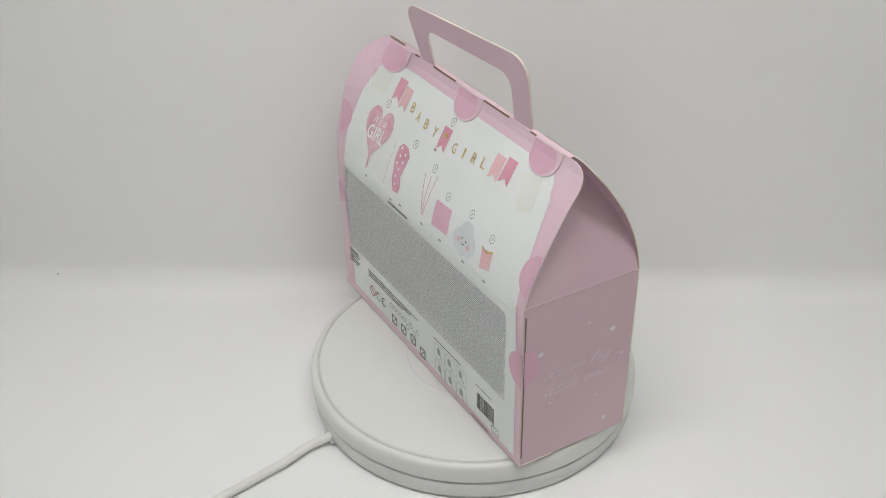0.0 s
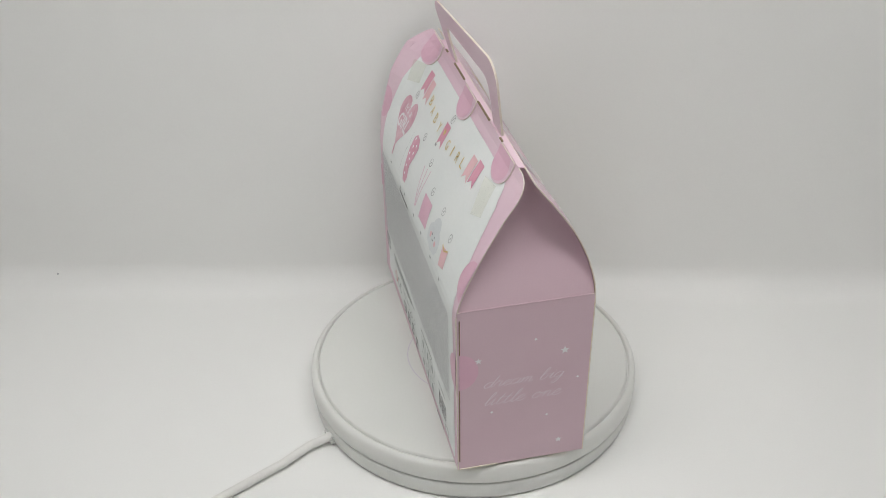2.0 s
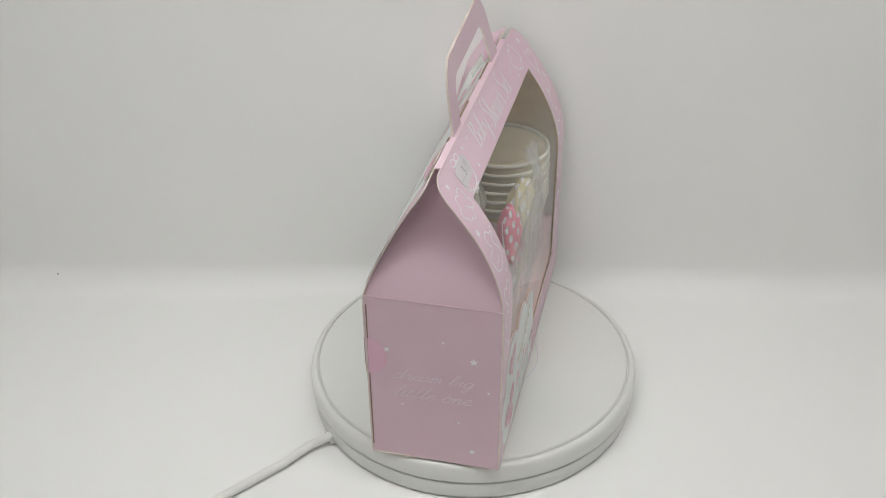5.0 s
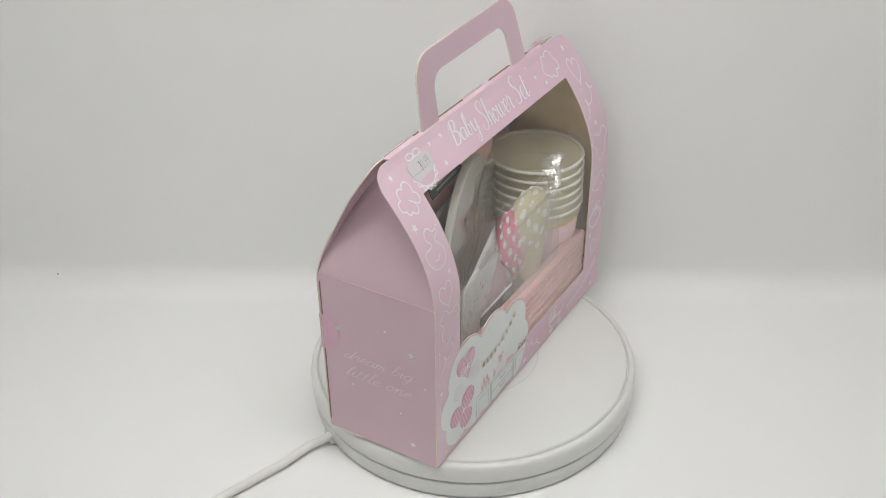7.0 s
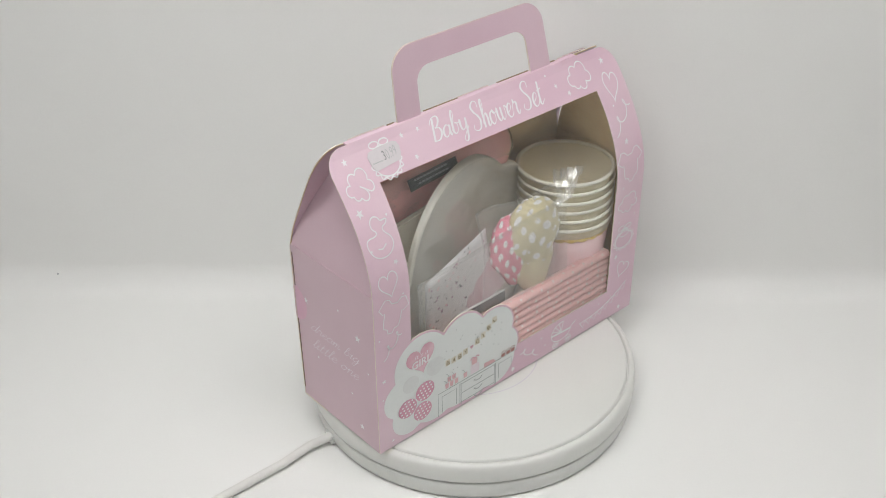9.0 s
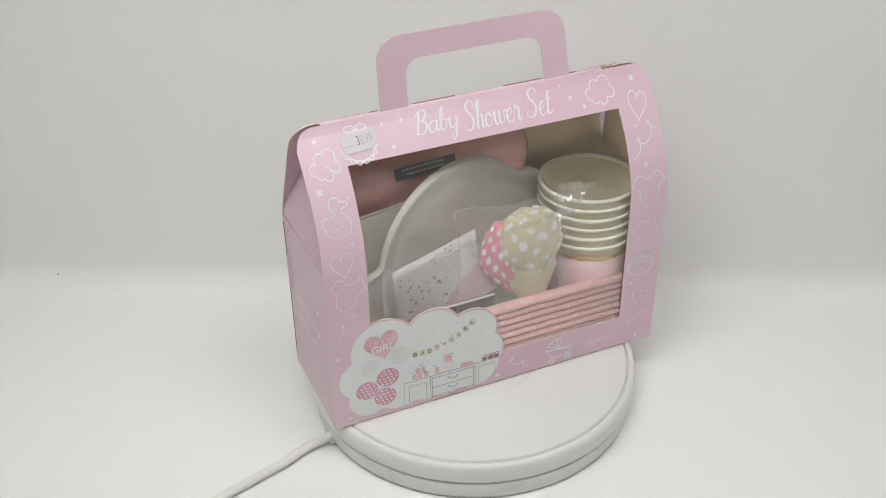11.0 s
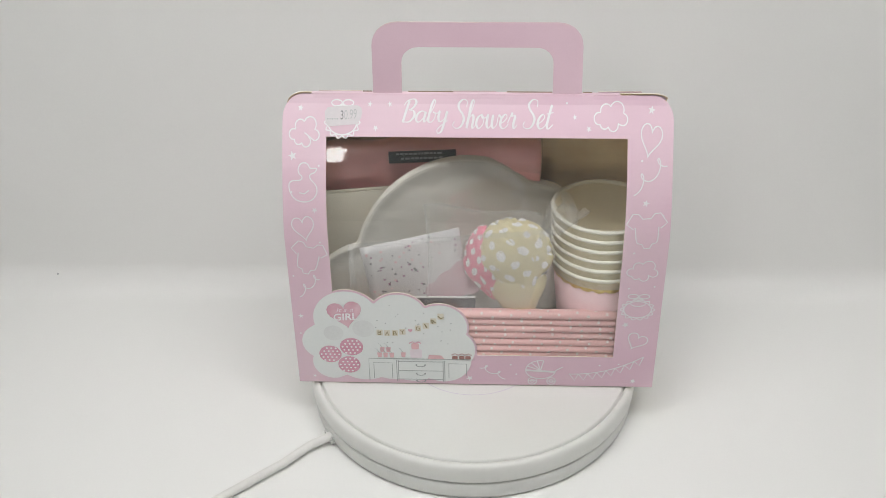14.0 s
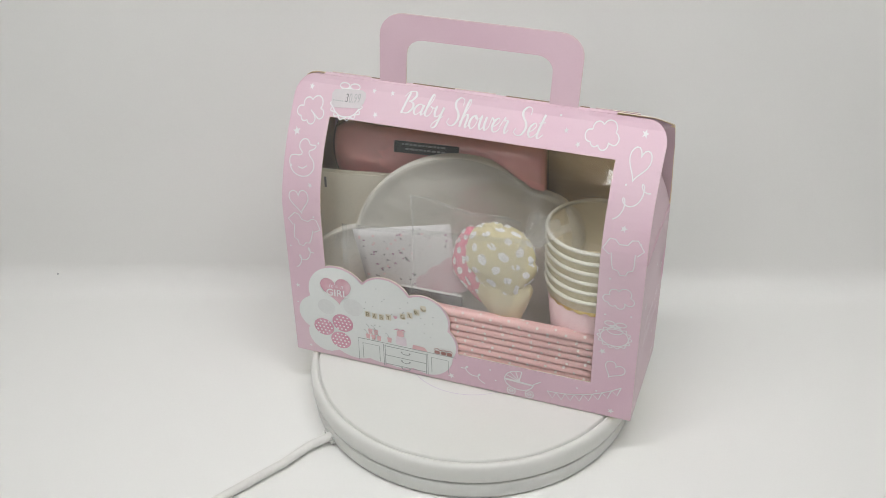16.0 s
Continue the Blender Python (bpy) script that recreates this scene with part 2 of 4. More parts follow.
glyph(" ", .75)
glyph("B", 1.25, ((.30, 1.95), (.18, 1.0), (.08, -.05)), ((-.15, 1.5), (.15, 1.95), (.72, 2.1), (1.0, 1.75), (.75, 1.25), (.4, 1.1)),
      ((.4, 1.1), (.9, 1.0), (1.08, .55), (.75, .06), (.3, .0), (.08, .12)))
glyph("S", 1.22, ((1.02, 1.55), (.98, 1.95), (.55, 2.1), (.18, 1.75), (.35, 1.35), (.75, 1.0), (.95, .6), (.75, .12), (.3, 0), (-.08, .2), (.02, .5)))
glyph("a", 1.12, ((.85, .85), (.5, 1.0), (.12, .7), (.1, .2), (.4, .0), (.75, .35), (.88, .92)), ((.88, .95), (.85, .3), (.95, .02), (1.2, .28)))
glyph("b", 1.0, ((0, .3), (.35, 1.1), (.5, 1.8), (.35, 2.05), (.2, 1.6), (.15, .6), (.2, .1), (.5, .0), (.75, .35), (.7, .8), (.45, .92), (.8, .8), (1.05, .85)))
glyph("d", 1.1, ((.8, .82), (.5, 1.0), (.12, .7), (.1, .2), (.4, 0), (.75, .35), (.97, 2.0)), ((.97, 2.0), (.85, .4), (.95, .02), (1.2, .28)))
glyph("e", .85, ((0, .3), (.45, .5), (.7, .8), (.5, 1.02), (.18, .75), (.12, .3), (.4, 0), (.75, .1), (.95, .35)))
glyph("g", 1.05, ((.8, .85), (.5, 1.0), (.12, .7), (.1, .25), (.4, .02), (.75, .4), (.85, .92)), ((.85, .95), (.8, -.3), (.6, -.95), (.3, -.9), (.4, -.45), (1.05, .2)))
glyph("h", 1.0, ((0, .3), (.35, 1.2), (.5, 1.85), (.35, 2.05), (.22, 1.6), (.15, 0)), ((.15, .3), (.35, .85), (.6, .95), (.7, .6), (.68, .15), (.8, 0), (1.05, .28)))
glyph("i", .55, ((0, .3), (.25, 1.0), (.22, .2), (.35, 0), (.6, .28)), ((.30, 1.46), (.31, 1.34)))
glyph("l", .55, ((0, .3), (.35, 1.2), (.5, 1.85), (.35, 2.05), (.22, 1.5), (.2, .3), (.35, 0), (.6, .28)))
glyph("m", 1.28, ((0, .5), (.15, 1.0), (.15, 0)), ((.15, .4), (.4, .95), (.55, .8), (.55, 0)), ((.55, .4), (.8, .95), (.97, .8), (.97, .15), (1.1, 0), (1.35, .28)))
glyph("n", .98, ((0, .5), (.15, 1.0), (.15, 0)), ((.15, .4), (.45, .97), (.65, .8), (.65, .15), (.8, 0), (1.05, .28)))
glyph("o", .98, ((.5, 1.0), (.15, .8), (.05, .35), (.35, 0), (.7, .25), (.75, .7), (.5, 1.0), (.62, .75), (1.05, .8)))
glyph("r", .92, ((0, .4), (.2, .95), (.28, 1.12), (.35, .9), (.65, .9), (.6, .3), (.75, 0), (1.0, .28)))
glyph("t", .72, ((.38, 1.7), (.25, .9), (.2, .2), (.4, 0), (.78, .3)), ((0, 1.05), (.65, 1.16)))
glyph("w", 1.38, ((0, .8), (.12, 1.0), (.12, .35), (.35, .02), (.6, .3), (.65, 1.0), (.65, .35), (.85, .02), (1.15, .3), (1.2, .95), (1.48, .8)))
glyph("y", 1.1, ((0, .8), (.1, 1.0), (.12, .4), (.35, .05), (.7, .3), (.85, 1.0)), ((.85, 1.0), (.8, 0), (.7, -.8), (.4, -1.0), (.25, -.7), (.6, -.25), (1.1, .2)))


def flowing(way, n=7):
    """A smooth line through the points of a way."""
    p = [Vector(way[0]) * 2 - Vector(way[1])] + [Vector(q) for q in way] + [Vector(way[-1]) * 2 - Vector(way[-2])]
    out = []
    for i in range(1, len(p) - 2):
        for k in range(n):
            t = k / n
            out.append(.5 * (2 * p[i] + (p[i + 1] - p[i - 1]) * t + (2 * p[i - 1] - 5 * p[i] + 4 * p[i + 1] - p[i + 2]) * t * t
                             + (3 * p[i] - p[i - 1] - 3 * p[i + 1] + p[i + 2]) * t ** 3))
    return out + [p[-2]]


def script(text, u0, v0, u1, v1, thin, thick, slant=.22):
    """Handwritten letters, fitted into a rectangle."""
    lines, x = [], 0.0
    for ch in text:
        advance, ways = GLYPHS[ch]
        for way in ways:
            lines.append([Vector((x + q.x + slant * q.y, q.y)) for q in flowing(way)])
        x += advance
    xs, ys = [q.x for ln in lines for q in ln], [q.y for ln in lines for q in ln]
    bm = bmesh.new()
    for ln in lines:
        ln = [Vector((u0 + (q.x - min(xs)) / (max(xs) - min(xs)) * (u1 - u0), v0 + (q.y - min(ys)) / (max(ys) - min(ys)) * (v1 - v0))) for q in ln]
        rail, pen = [], []
        for i in range(len(ln)):
            d = ln[min(i + 1, len(ln) - 1)] - ln[max(i - 1, 0)]
            d = d.normalized() if d.length > 1e-9 else Vector((0, -1))
            pen.append((thin + (thick - thin) * max(0, -d.y) ** 1.5, Vector((-d.y, d.x))))
        for i, q in enumerate(ln):
            near = pen[max(i - 2, 0):i + 3]
            w = sum(a for a, _ in near) / len(near)
            rail.append((bm.verts.new((*(q + pen[i][1] * w / 2), 0)), bm.verts.new((*(q - pen[i][1] * w / 2), 0))))
        for a, b in zip(rail, rail[1:]):
            bm.faces.new((a[0], a[1], b[1], b[0]))
    return bm


def dots_in(cx, cz, r, pitch, size):
    """Rows of small round dots inside a circle."""
    bm = bmesh.new()
    n = int(r / pitch) + 2
    for j in range(-n, n + 1):
        for i in range(-n, n + 1):
            u, v = (i + .5 * (j % 2)) * pitch + .15 * j * pitch, j * pitch * .86
            if math.hypot(u, v) < r - size * .6:
                fill(bm, ring_pts(cx + u, cz + v, size, size, 8))
    return bm


# ---- the gift box's form ----
HW, HD, FOLD, RIDGE = 0.130, 0.044, 0.130, 0.2145
FRONT_Z = [.02, .128, .140, .157, .175, .191, .205, .2145, .3]
FRONT_Y = [-.044, -.0452, -.0440, -.039, -.0305, -.0198, -.009, -.0012, -.0012]
BACK_Z = [.02, .128, .145, .169, .191, .205, .2145, .3]
BACK_Y = [.044, .0452, .0396, .0275, .0155, .006, .0012, .0012]


def eased(z, zs, ys):
    return float(np.mean(np.interp([z - .005, z - .0025, z, z + .0025, z + .005], zs, ys)))


def on_front(u, v):
    return Vector((u, eased(v, FRONT_Z, FRONT_Y), v))


def on_back(u, v):
    # the free upper corner springs outwards a little
    flare = .013 * min(1, max(0, -u - .070) / .060) ** 2 * min(1, max(0, v - .13) / .05) * (1 - min(1, max(0, v - .202) / .0125))
    return Vector((-u, eased(v, BACK_Z, BACK_Y) + flare, v))


def on_left_end(u, v):
    return Vector((-HW, -u, v))


def on_right_end(u, v):
    return Vector((HW, u, v))


LEVELS = [0.124 + 0.005 * k for k in range(19)]


def lay(name, bm, surface, mats, parent, lift=0.0003, thick=0.0, label="", levels=LEVELS, cuts=()):
    """Lays a flat drawing on a panel; with a thickness it becomes board."""
    vs = [v.co.y for v in bm.verts]
    low, high = min(vs), max(vs)
    for z in levels:
        if low + 1e-4 < z < high - 1e-4:
            bmesh.ops.bisect_plane(bm, geom=bm.verts[:] + bm.edges[:] + bm.faces[:], plane_co=(0, z, 0), plane_no=(0, 1, 0))
    if surface is on_back:
        us = [v.co.x for v in bm.verts]
        for cut in (-.072, -.084, -.096, -.106, -.115, -.123):
            if min(us) + 1e-4 < cut < max(us) - 1e-4 and high > .13:
                bmesh.ops.bisect_plane(bm, geom=bm.verts[:] + bm.edges[:] + bm.faces[:], plane_co=(cut, 0, 0), plane_no=(1, 0, 0))
    for cut in cuts:
        bmesh.ops.bisect_plane(bm, geom=bm.verts[:] + bm.edges[:] + bm.faces[:], plane_co=(cut, 0, 0), plane_no=(1, 0, 0))
    bm.normal_update()
    bmesh.ops.reverse_faces(bm, faces=[f for f in bm.faces if f.normal.z < 0])
    rim = [e for e in bm.edges if len(e.link_faces) == 1]
    under = {}
    for v in bm.verts[:]:
        u, w = v.co.x, v.co.y
        p = surface(u, w)
        n = (surface(u + .0005, w) - surface(u - .0005, w)).cross(surface(u, w + .0005) - surface(u, w - .0005)).normalized()
        v.co = p + n * lift
        if thick:
            under[v] = p + n * (lift - thick)
    if thick:
        low_v = {v: bm.verts.new(co) for v, co in under.items()}
        tops = bm.faces[:]
        for f in tops:
            g = bm.faces.new([low_v[v] for v in reversed(f.verts)])
            g.material_index = 1
        for e in rim:
            a, b = e.verts
            loop = next(l for l in e.link_loops)
            if loop.vert is not a:
                a, b = b, a
            g = bm.faces.new((b, a, low_v[a], low_v[b]))
            g.material_index = 2
    return part(name, bm, mats, parent, label)


CLOUD = [(-.0918, .0597, .0250), (-.1092, .0385, .0172), (-.1035, .0200, .0165), (-.0548, .0605, .0221), (-.0255, .0525, .0212),
         (-.0185, .0325, .0200), (-.0225, .0230, .0212), (-.0587, .0332, .0300), (-.080, .0290, .0265), (-.045, .0290, .0270)]
CLOUD_MID = (-.060, .040)
WIN = (-.1003, .0278, .0997, .1913)


def window_outline():
    """The window's edge: a rectangle whose lower corner is covered by the cloud."""
    u0, v0, u1, v1 = WIN
    rim = lobes(CLOUD, CLOUD_MID, 180)
    inside = [(u, v) for u, v in rim if u > u0 and v > v0 and v < v1]
    inside.sort(key=lambda q: math.atan2(q[1] - CLOUD_MID[1], q[0] - CLOUD_MID[0]))
    first, last = inside[0], inside[-1]
    return [(u1, v1), (u0, v1), (u0, last[1] - .001)] + inside[::-1] + [(first[0] + .0003, v0), (u1, v0)]


def panel_outline(lift=0.0):
    """A main panel: upright below, tapering above the fold, with rounded upper corners."""
    top, r = RIDGE, .0135
    pts = [(-HW, lift), (HW, lift), (HW, FOLD), (.1296, .150), (.1294, .170), (.1297, .190)]
    pts += ring_pts(HW - r, top - r, r, r, 9, 5, 90)
    return pts + [(-u, v) for u, v in reversed(pts[2:])]


# little line drawings for the printed border
PEN = 0.00078


def draw_cloud(bm, cx, cz, w, h):
    c = [(cx - .34 * w, cz - .07 * h, .145 * w), (cx - .13 * w, cz + .20 * h, .165 * w), (cx + .19 * w, cz + .24 * h, .20 * w),
         (cx + .35 * w, cz - .10 * h, .145 * w), (cx + .07 * w, cz - .31 * h, .145 * w), (cx - .18 * w, cz - .25 * h, .13 * w)]
    stroke(bm, lobes(c, (cx + .01 * w, cz - .02 * h), 96), PEN, True)


def draw_heart(bm, cx, cz, w, h, lean=0):
    stroke(bm, heart_pts(cx, cz, w, h, 30, lean), PEN, True)


def draw_duck(bm, cx, cz, w, h):
    body = ([(cx - .48 * w, cz - .02 * h), (cx - .36 * w, cz + .06 * h), (cx - .10 * w, cz + .05 * h), (cx - .02 * w, cz + .14 * h)]
            + ring_pts(cx + .02 * w, cz + .31 * h, .19 * w, .17 * h, 9, 215, 10)
            + [(cx + .46 * w, cz + .36 * h), (cx + .36 * w, cz + .24 * h), (cx + .20 * w, cz + .21 * h), (cx + .20 * w, cz + .10 * h),
               (cx + .42 * w, cz - .06 * h), (cx + .44 * w, cz - .26 * h), (cx + .26 * w, cz - .44 * h), (cx, cz - .49 * h),
               (cx - .28 * w, cz - .42 * h), (cx - .44 * w, cz - .24 * h)])
    for _ in range(2):
        body = [((1 - f) * a[0] + f * b[0], (1 - f) * a[1] + f * b[1]) for a, b in zip(body, body[1:] + body[:1]) for f in (.25, .75)]
    stroke(bm, body, PEN, True)
    stroke(bm, [(cx - .14 * w, cz - .24 * h), (cx + .02 * w, cz - .27 * h), (cx + .18 * w, cz - .18 * h)], PEN)


def draw_suit(bm, cx, cz, w, h, lean=0):
    half = [(.10, .34), (.20, .46), (.34, .47), (.50, .22), (.34, .08), (.29, .12), (.27, -.20), (.24, -.32), (.12, -.36), (.07, -.48)]
    pts = half + [(-a, b) for a, b in reversed(half)]
    c, s = math.cos(radians(lean)), math.sin(radians(lean))
    pts = [(cx + c * a * w - s * b * h, cz + s * a * w + c * b * h) for a, b in pts]
    stroke(bm, pts, PEN, True)


def draw_swirl(bm, cx, cz, w, h, flip=1):
    pts = []
    for k in range(44):
        t = k / 43
        loop = 2 * math.pi * 2.0 * t
        pts.append((cx + flip * (-.45 * w + .9 * w * t + .13 * w * math.sin(loop)), cz - .42 * h + .84 * h * t - .20 * h * math.cos(loop) + .1 * h))
    stroke(bm, pts, PEN)


def draw_bib(bm, cx, cz, w, h):
    stroke(bm, ring_pts(cx, cz - .12 * h, .40 * w, .30 * h, 26), PEN, True)
    scal = [(cx + (.46 + .04 * math.cos(14 * a)) * w * math.cos(a), cz - .12 * h + (.36 + .035 * math.cos(14 * a)) * h * math.sin(a))
            for a in (2 * math.pi * k / 84 for k in range(84))]
    stroke(bm, scal, PEN, True)
    stroke(bm, ring_pts(cx, cz + .12 * h, .22 * w, .12 * h, 16), PEN, True)
    for s in (-1, 1):
        stroke(bm, ring_pts(cx + s * .16 * w, cz + .36 * h, .15 * w, .08 * h, 12), PEN, True)
        stroke(bm, [(cx, cz + .32 * h), (cx + s * .12 * w, cz + .20 * h)], PEN)


def draw_pram(bm, cx, cz, w, h):
    stroke(bm, ring_pts(cx - .06 * w, cz + .08 * h, .38 * w, .36 * h, 18, 180, 360) + [(cx + .5 * w, cz + .24 * h)], PEN)
    stroke(bm, [(cx - .44 * w, cz + .08 * h), (cx + .32 * w, cz + .02 * h)], PEN * 2.2)
    stroke(bm, ring_pts(cx - .06 * w, cz + .08 * h, .38 * w, .42 * h, 12, 80, 180), PEN)
    for a in (80, 105, 130, 155):
        stroke(bm, [(cx - .06 * w, cz + .08 * h), (cx - .06 * w + .38 * w * math.cos(radians(a)), cz + .08 * h + .42 * h * math.sin(radians(a)))], PEN)
    for s in (-.26, .22):
        stroke(bm, ring_pts(cx + s * w, cz - .38 * h, .11 * w, .15 * h, 14), PEN, True)
        stroke(bm, ring_pts(cx + s * w, cz - .38 * h, .05 * w, .07 * h, 8), PEN, True)
        stroke(bm, [(cx + s * w - .1 * w, cz - .38 * h), (cx + s * w + .1 * w, cz - .38 * h)], PEN)


def draw_bunting(bm, u0, v0, u1, v1, n=8):
    pts = [(u0 + (u1 - u0) * t, v0 + (v1 - v0) * t ** 2.2) for t in (k / 16 for k in range(17))]
    stroke(bm, pts, PEN)
    for k in range(n):
        a, b = pts[2 * k], pts[2 * k + 2]
        stroke(bm, [a, ((a[0] + b[0]) / 2 + .0008, (a[1] + b[1]) / 2 - .0058), b], PEN)


# ---- the setting: a white photo tent with a seamless sheet ----
def sweep_sheet():
    bm = bmesh.new()
    r, y_end, top = 0.024, 0.133, 0.90
    prof = [(-1.05, 0), (-0.6, 0), (-0.3, 0), (0.0, 0)] + [(y_end - r + r * math.sin(a), r - r * math.cos(a))
            for a in (math.pi / 2 * k / 14 for k in range(15))] + [(y_end + .002, 0.2), (y_end + .004, 0.5), (y_end, top)]
    cols = [-0.62 + 1.24 * k / 20 for k in range(21)]
    grid = [[bm.verts.new((x, y, z)) for x in cols] for y, z in prof]
    for a, b in zip(grid, grid[1:]):
        for k in range(20):
            bm.faces.new((a[k], a[k + 1], b[k + 1], b[k]))
    return bm


sheet = part("backdrop", sweep_sheet(), CLOTH, smooth=True)
tagged(sheet, "seamless white photo backdrop sheet curving up behind", "backdrop", kind="structure")
speck = part("speck", lathe([(.0001, .0005), (.0008, .0003), (.0010, .0)], 10)[0], INK_SMALL, sheet, "tiny dark speck on the sheet")
speck.matrix_basis = pose(-.372, .1296, .0122, 60)
for name, size, at in (("wall_left", (.02, 1.28, .94), (-.63, -.43, .45)), ("wall_right", (.02, 1.28, .94), (.63, -.43, .45)),
                       ("wall_front", (1.28, .02, .94), (0, -1.07, .45)), ("wall_back", (1.28, .02, .94), (0, .225, .45)),
                       ("ceiling", (3.44, 3.44, .02), (0, -.43, 2.5)), ("floor", (3.44, 3.44, .02), (0, -.43, -.013)),
                       ("wall_room_north", (3.44, .02, 2.5), (0, 1.28, 1.24)), ("wall_room_south", (3.44, .02, 2.5), (0, -2.14, 1.24)),
                       ("wall_room_west", (.02, 3.40, 2.5), (-1.71, -.43, 1.24)), ("wall_room_east", (.02, 3.40, 2.5), (1.71, -.43, 1.24))):
    w = part(name, box(size, at), ROOM if name == "wall_front" else TENT)
    tagged(w, "plain pale surface closing the photo studio", "wall" if "wall" in name else name, kind="structure")

led = thing("ceiling_lamp", "long white led lamp under the tent roof", "lamp")
led.matrix_basis = look((0.0, -0.3179, 0.9023), (0.0, -0.08, 0.0))
part("housing", box((.88, .20, .012), (0, 0, .008), .003), PLASTIC, led)
part("crossbar", box((1.28, .022, .014), (0, 0, .021), .002), PLASTIC, led, "white bar resting on the tent sides")
part("diffuser", box((.84, .16, .004), (0, 0, -.001), .001), glow, led, "glowing white diffuser")

bar = thing("strip_lamp", "short white led strip lamp at the tent front", "lamp")
bar.matrix_basis = look((-0.2898, -0.8176, 0.8327), (-0.02, 0.0, 0.15))
part("housing", box((.13, .170, .010), (0, 0, .006), .003), PLASTIC, bar)
part("stem", box((.016, .016, .30), (0, 0, .155), .003), PLASTIC, bar, "stem reaching back to the curtain")
part("diffuser", box((.10, .14, .003), (0, 0, -.001), .001), glow, bar, "glowing white diffuser")


# ---- turntable ----
def turntable():
    t = thing("turntable", "round white plastic motorised display turntable with a cord", "turntable")
    t.matrix_basis = pose(-.0002, -.0063, 0)
    bm, rings = lathe([(.0001, .0005), (.1171, .0005), (.1212, .0010), (.1224, .003), (.1237, .0142), (.1233, .0152), (.1215, .0155), (.0496, .0155)])
    part("base", bm, PLASTIC_BASE, t, "white plastic base ring", True)
    # ring coloured dark to stand for shade under the disc
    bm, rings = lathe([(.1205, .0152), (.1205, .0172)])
    part("gap", bm, GAP_SHADE, t, "dark ring painted as the shade between base and disc", True)
    bm, rings = lathe([(.0496, .0170), (.1225, .0170), (.1238, .0173), (.1242, .0185), (.1242, .0270), (.1237, .0294), (.1228, .0308),
                       (.1216, .0316), (.1202, .0319), (.1195, .0317), (.1190, .0306), (.1188, .0284), (.1181, .0282), (.1178, .0306), (.1173, .0321), (.1163, .0325),
                       (.0595, .0325), (.0001, .0325)], 128)
    disc = part("disc", bm, PLASTIC, t, "smooth white turning disc with a raised rim", True)
    bm = bmesh.new()
    stroke(bm, ring_pts(0, 0, .0500, .0500, 72), .0006, True)
    for v in bm.verts:
        v.co.z = .0327
    part("mark", bm, material("mauve_print", (.68, .63, .71), .5), disc, "thin mauve ring printed on the disc")
    # cord socket and cord
    sock = box((.010, .012, .0085), (0, 0, .0056), .0012)
    s = part("socket", sock, PLASTIC_BASE, t)
    s.matrix_basis = pose(-.1020, -.0640, 0, 0, 0, 34)
    pts = [(-.1010, -.0655), (-.1070, -.0690), (-.1180, -.0755), (-.1350, -.0930), (-.1525, -.1080), (-.1705, -.1240), (-.210, -.158),
           (-.270, -.220), (-.34, -.30), (-.40, -.40), (-.43, -.55), (-.44, -.75)]
    hs = [.0070, .0066, .0056, .0044, .0038, .0036] + [.0036] * 6
    fine = []
    for i in range(len(pts) - 1):
        for k in range(6):
            f = k / 6
            fine.append((pts[i][0] * (1 - f) + pts[i + 1][0] * f, pts[i][1] * (1 - f) + pts[i + 1][1] * f, hs[i] * (1 - f) + hs[i + 1] * f))
    part("power_cord", tube(fine, .0033), CORD, t, "white round power cord", True)
    part("cord_seam", tube([(x + .0012, y - .0016, z + .0017) for x, y, z in fine], .0007, 6), CORD, t, "ridge along the cord", True)
    return t, disc


stand, disc = turntable()


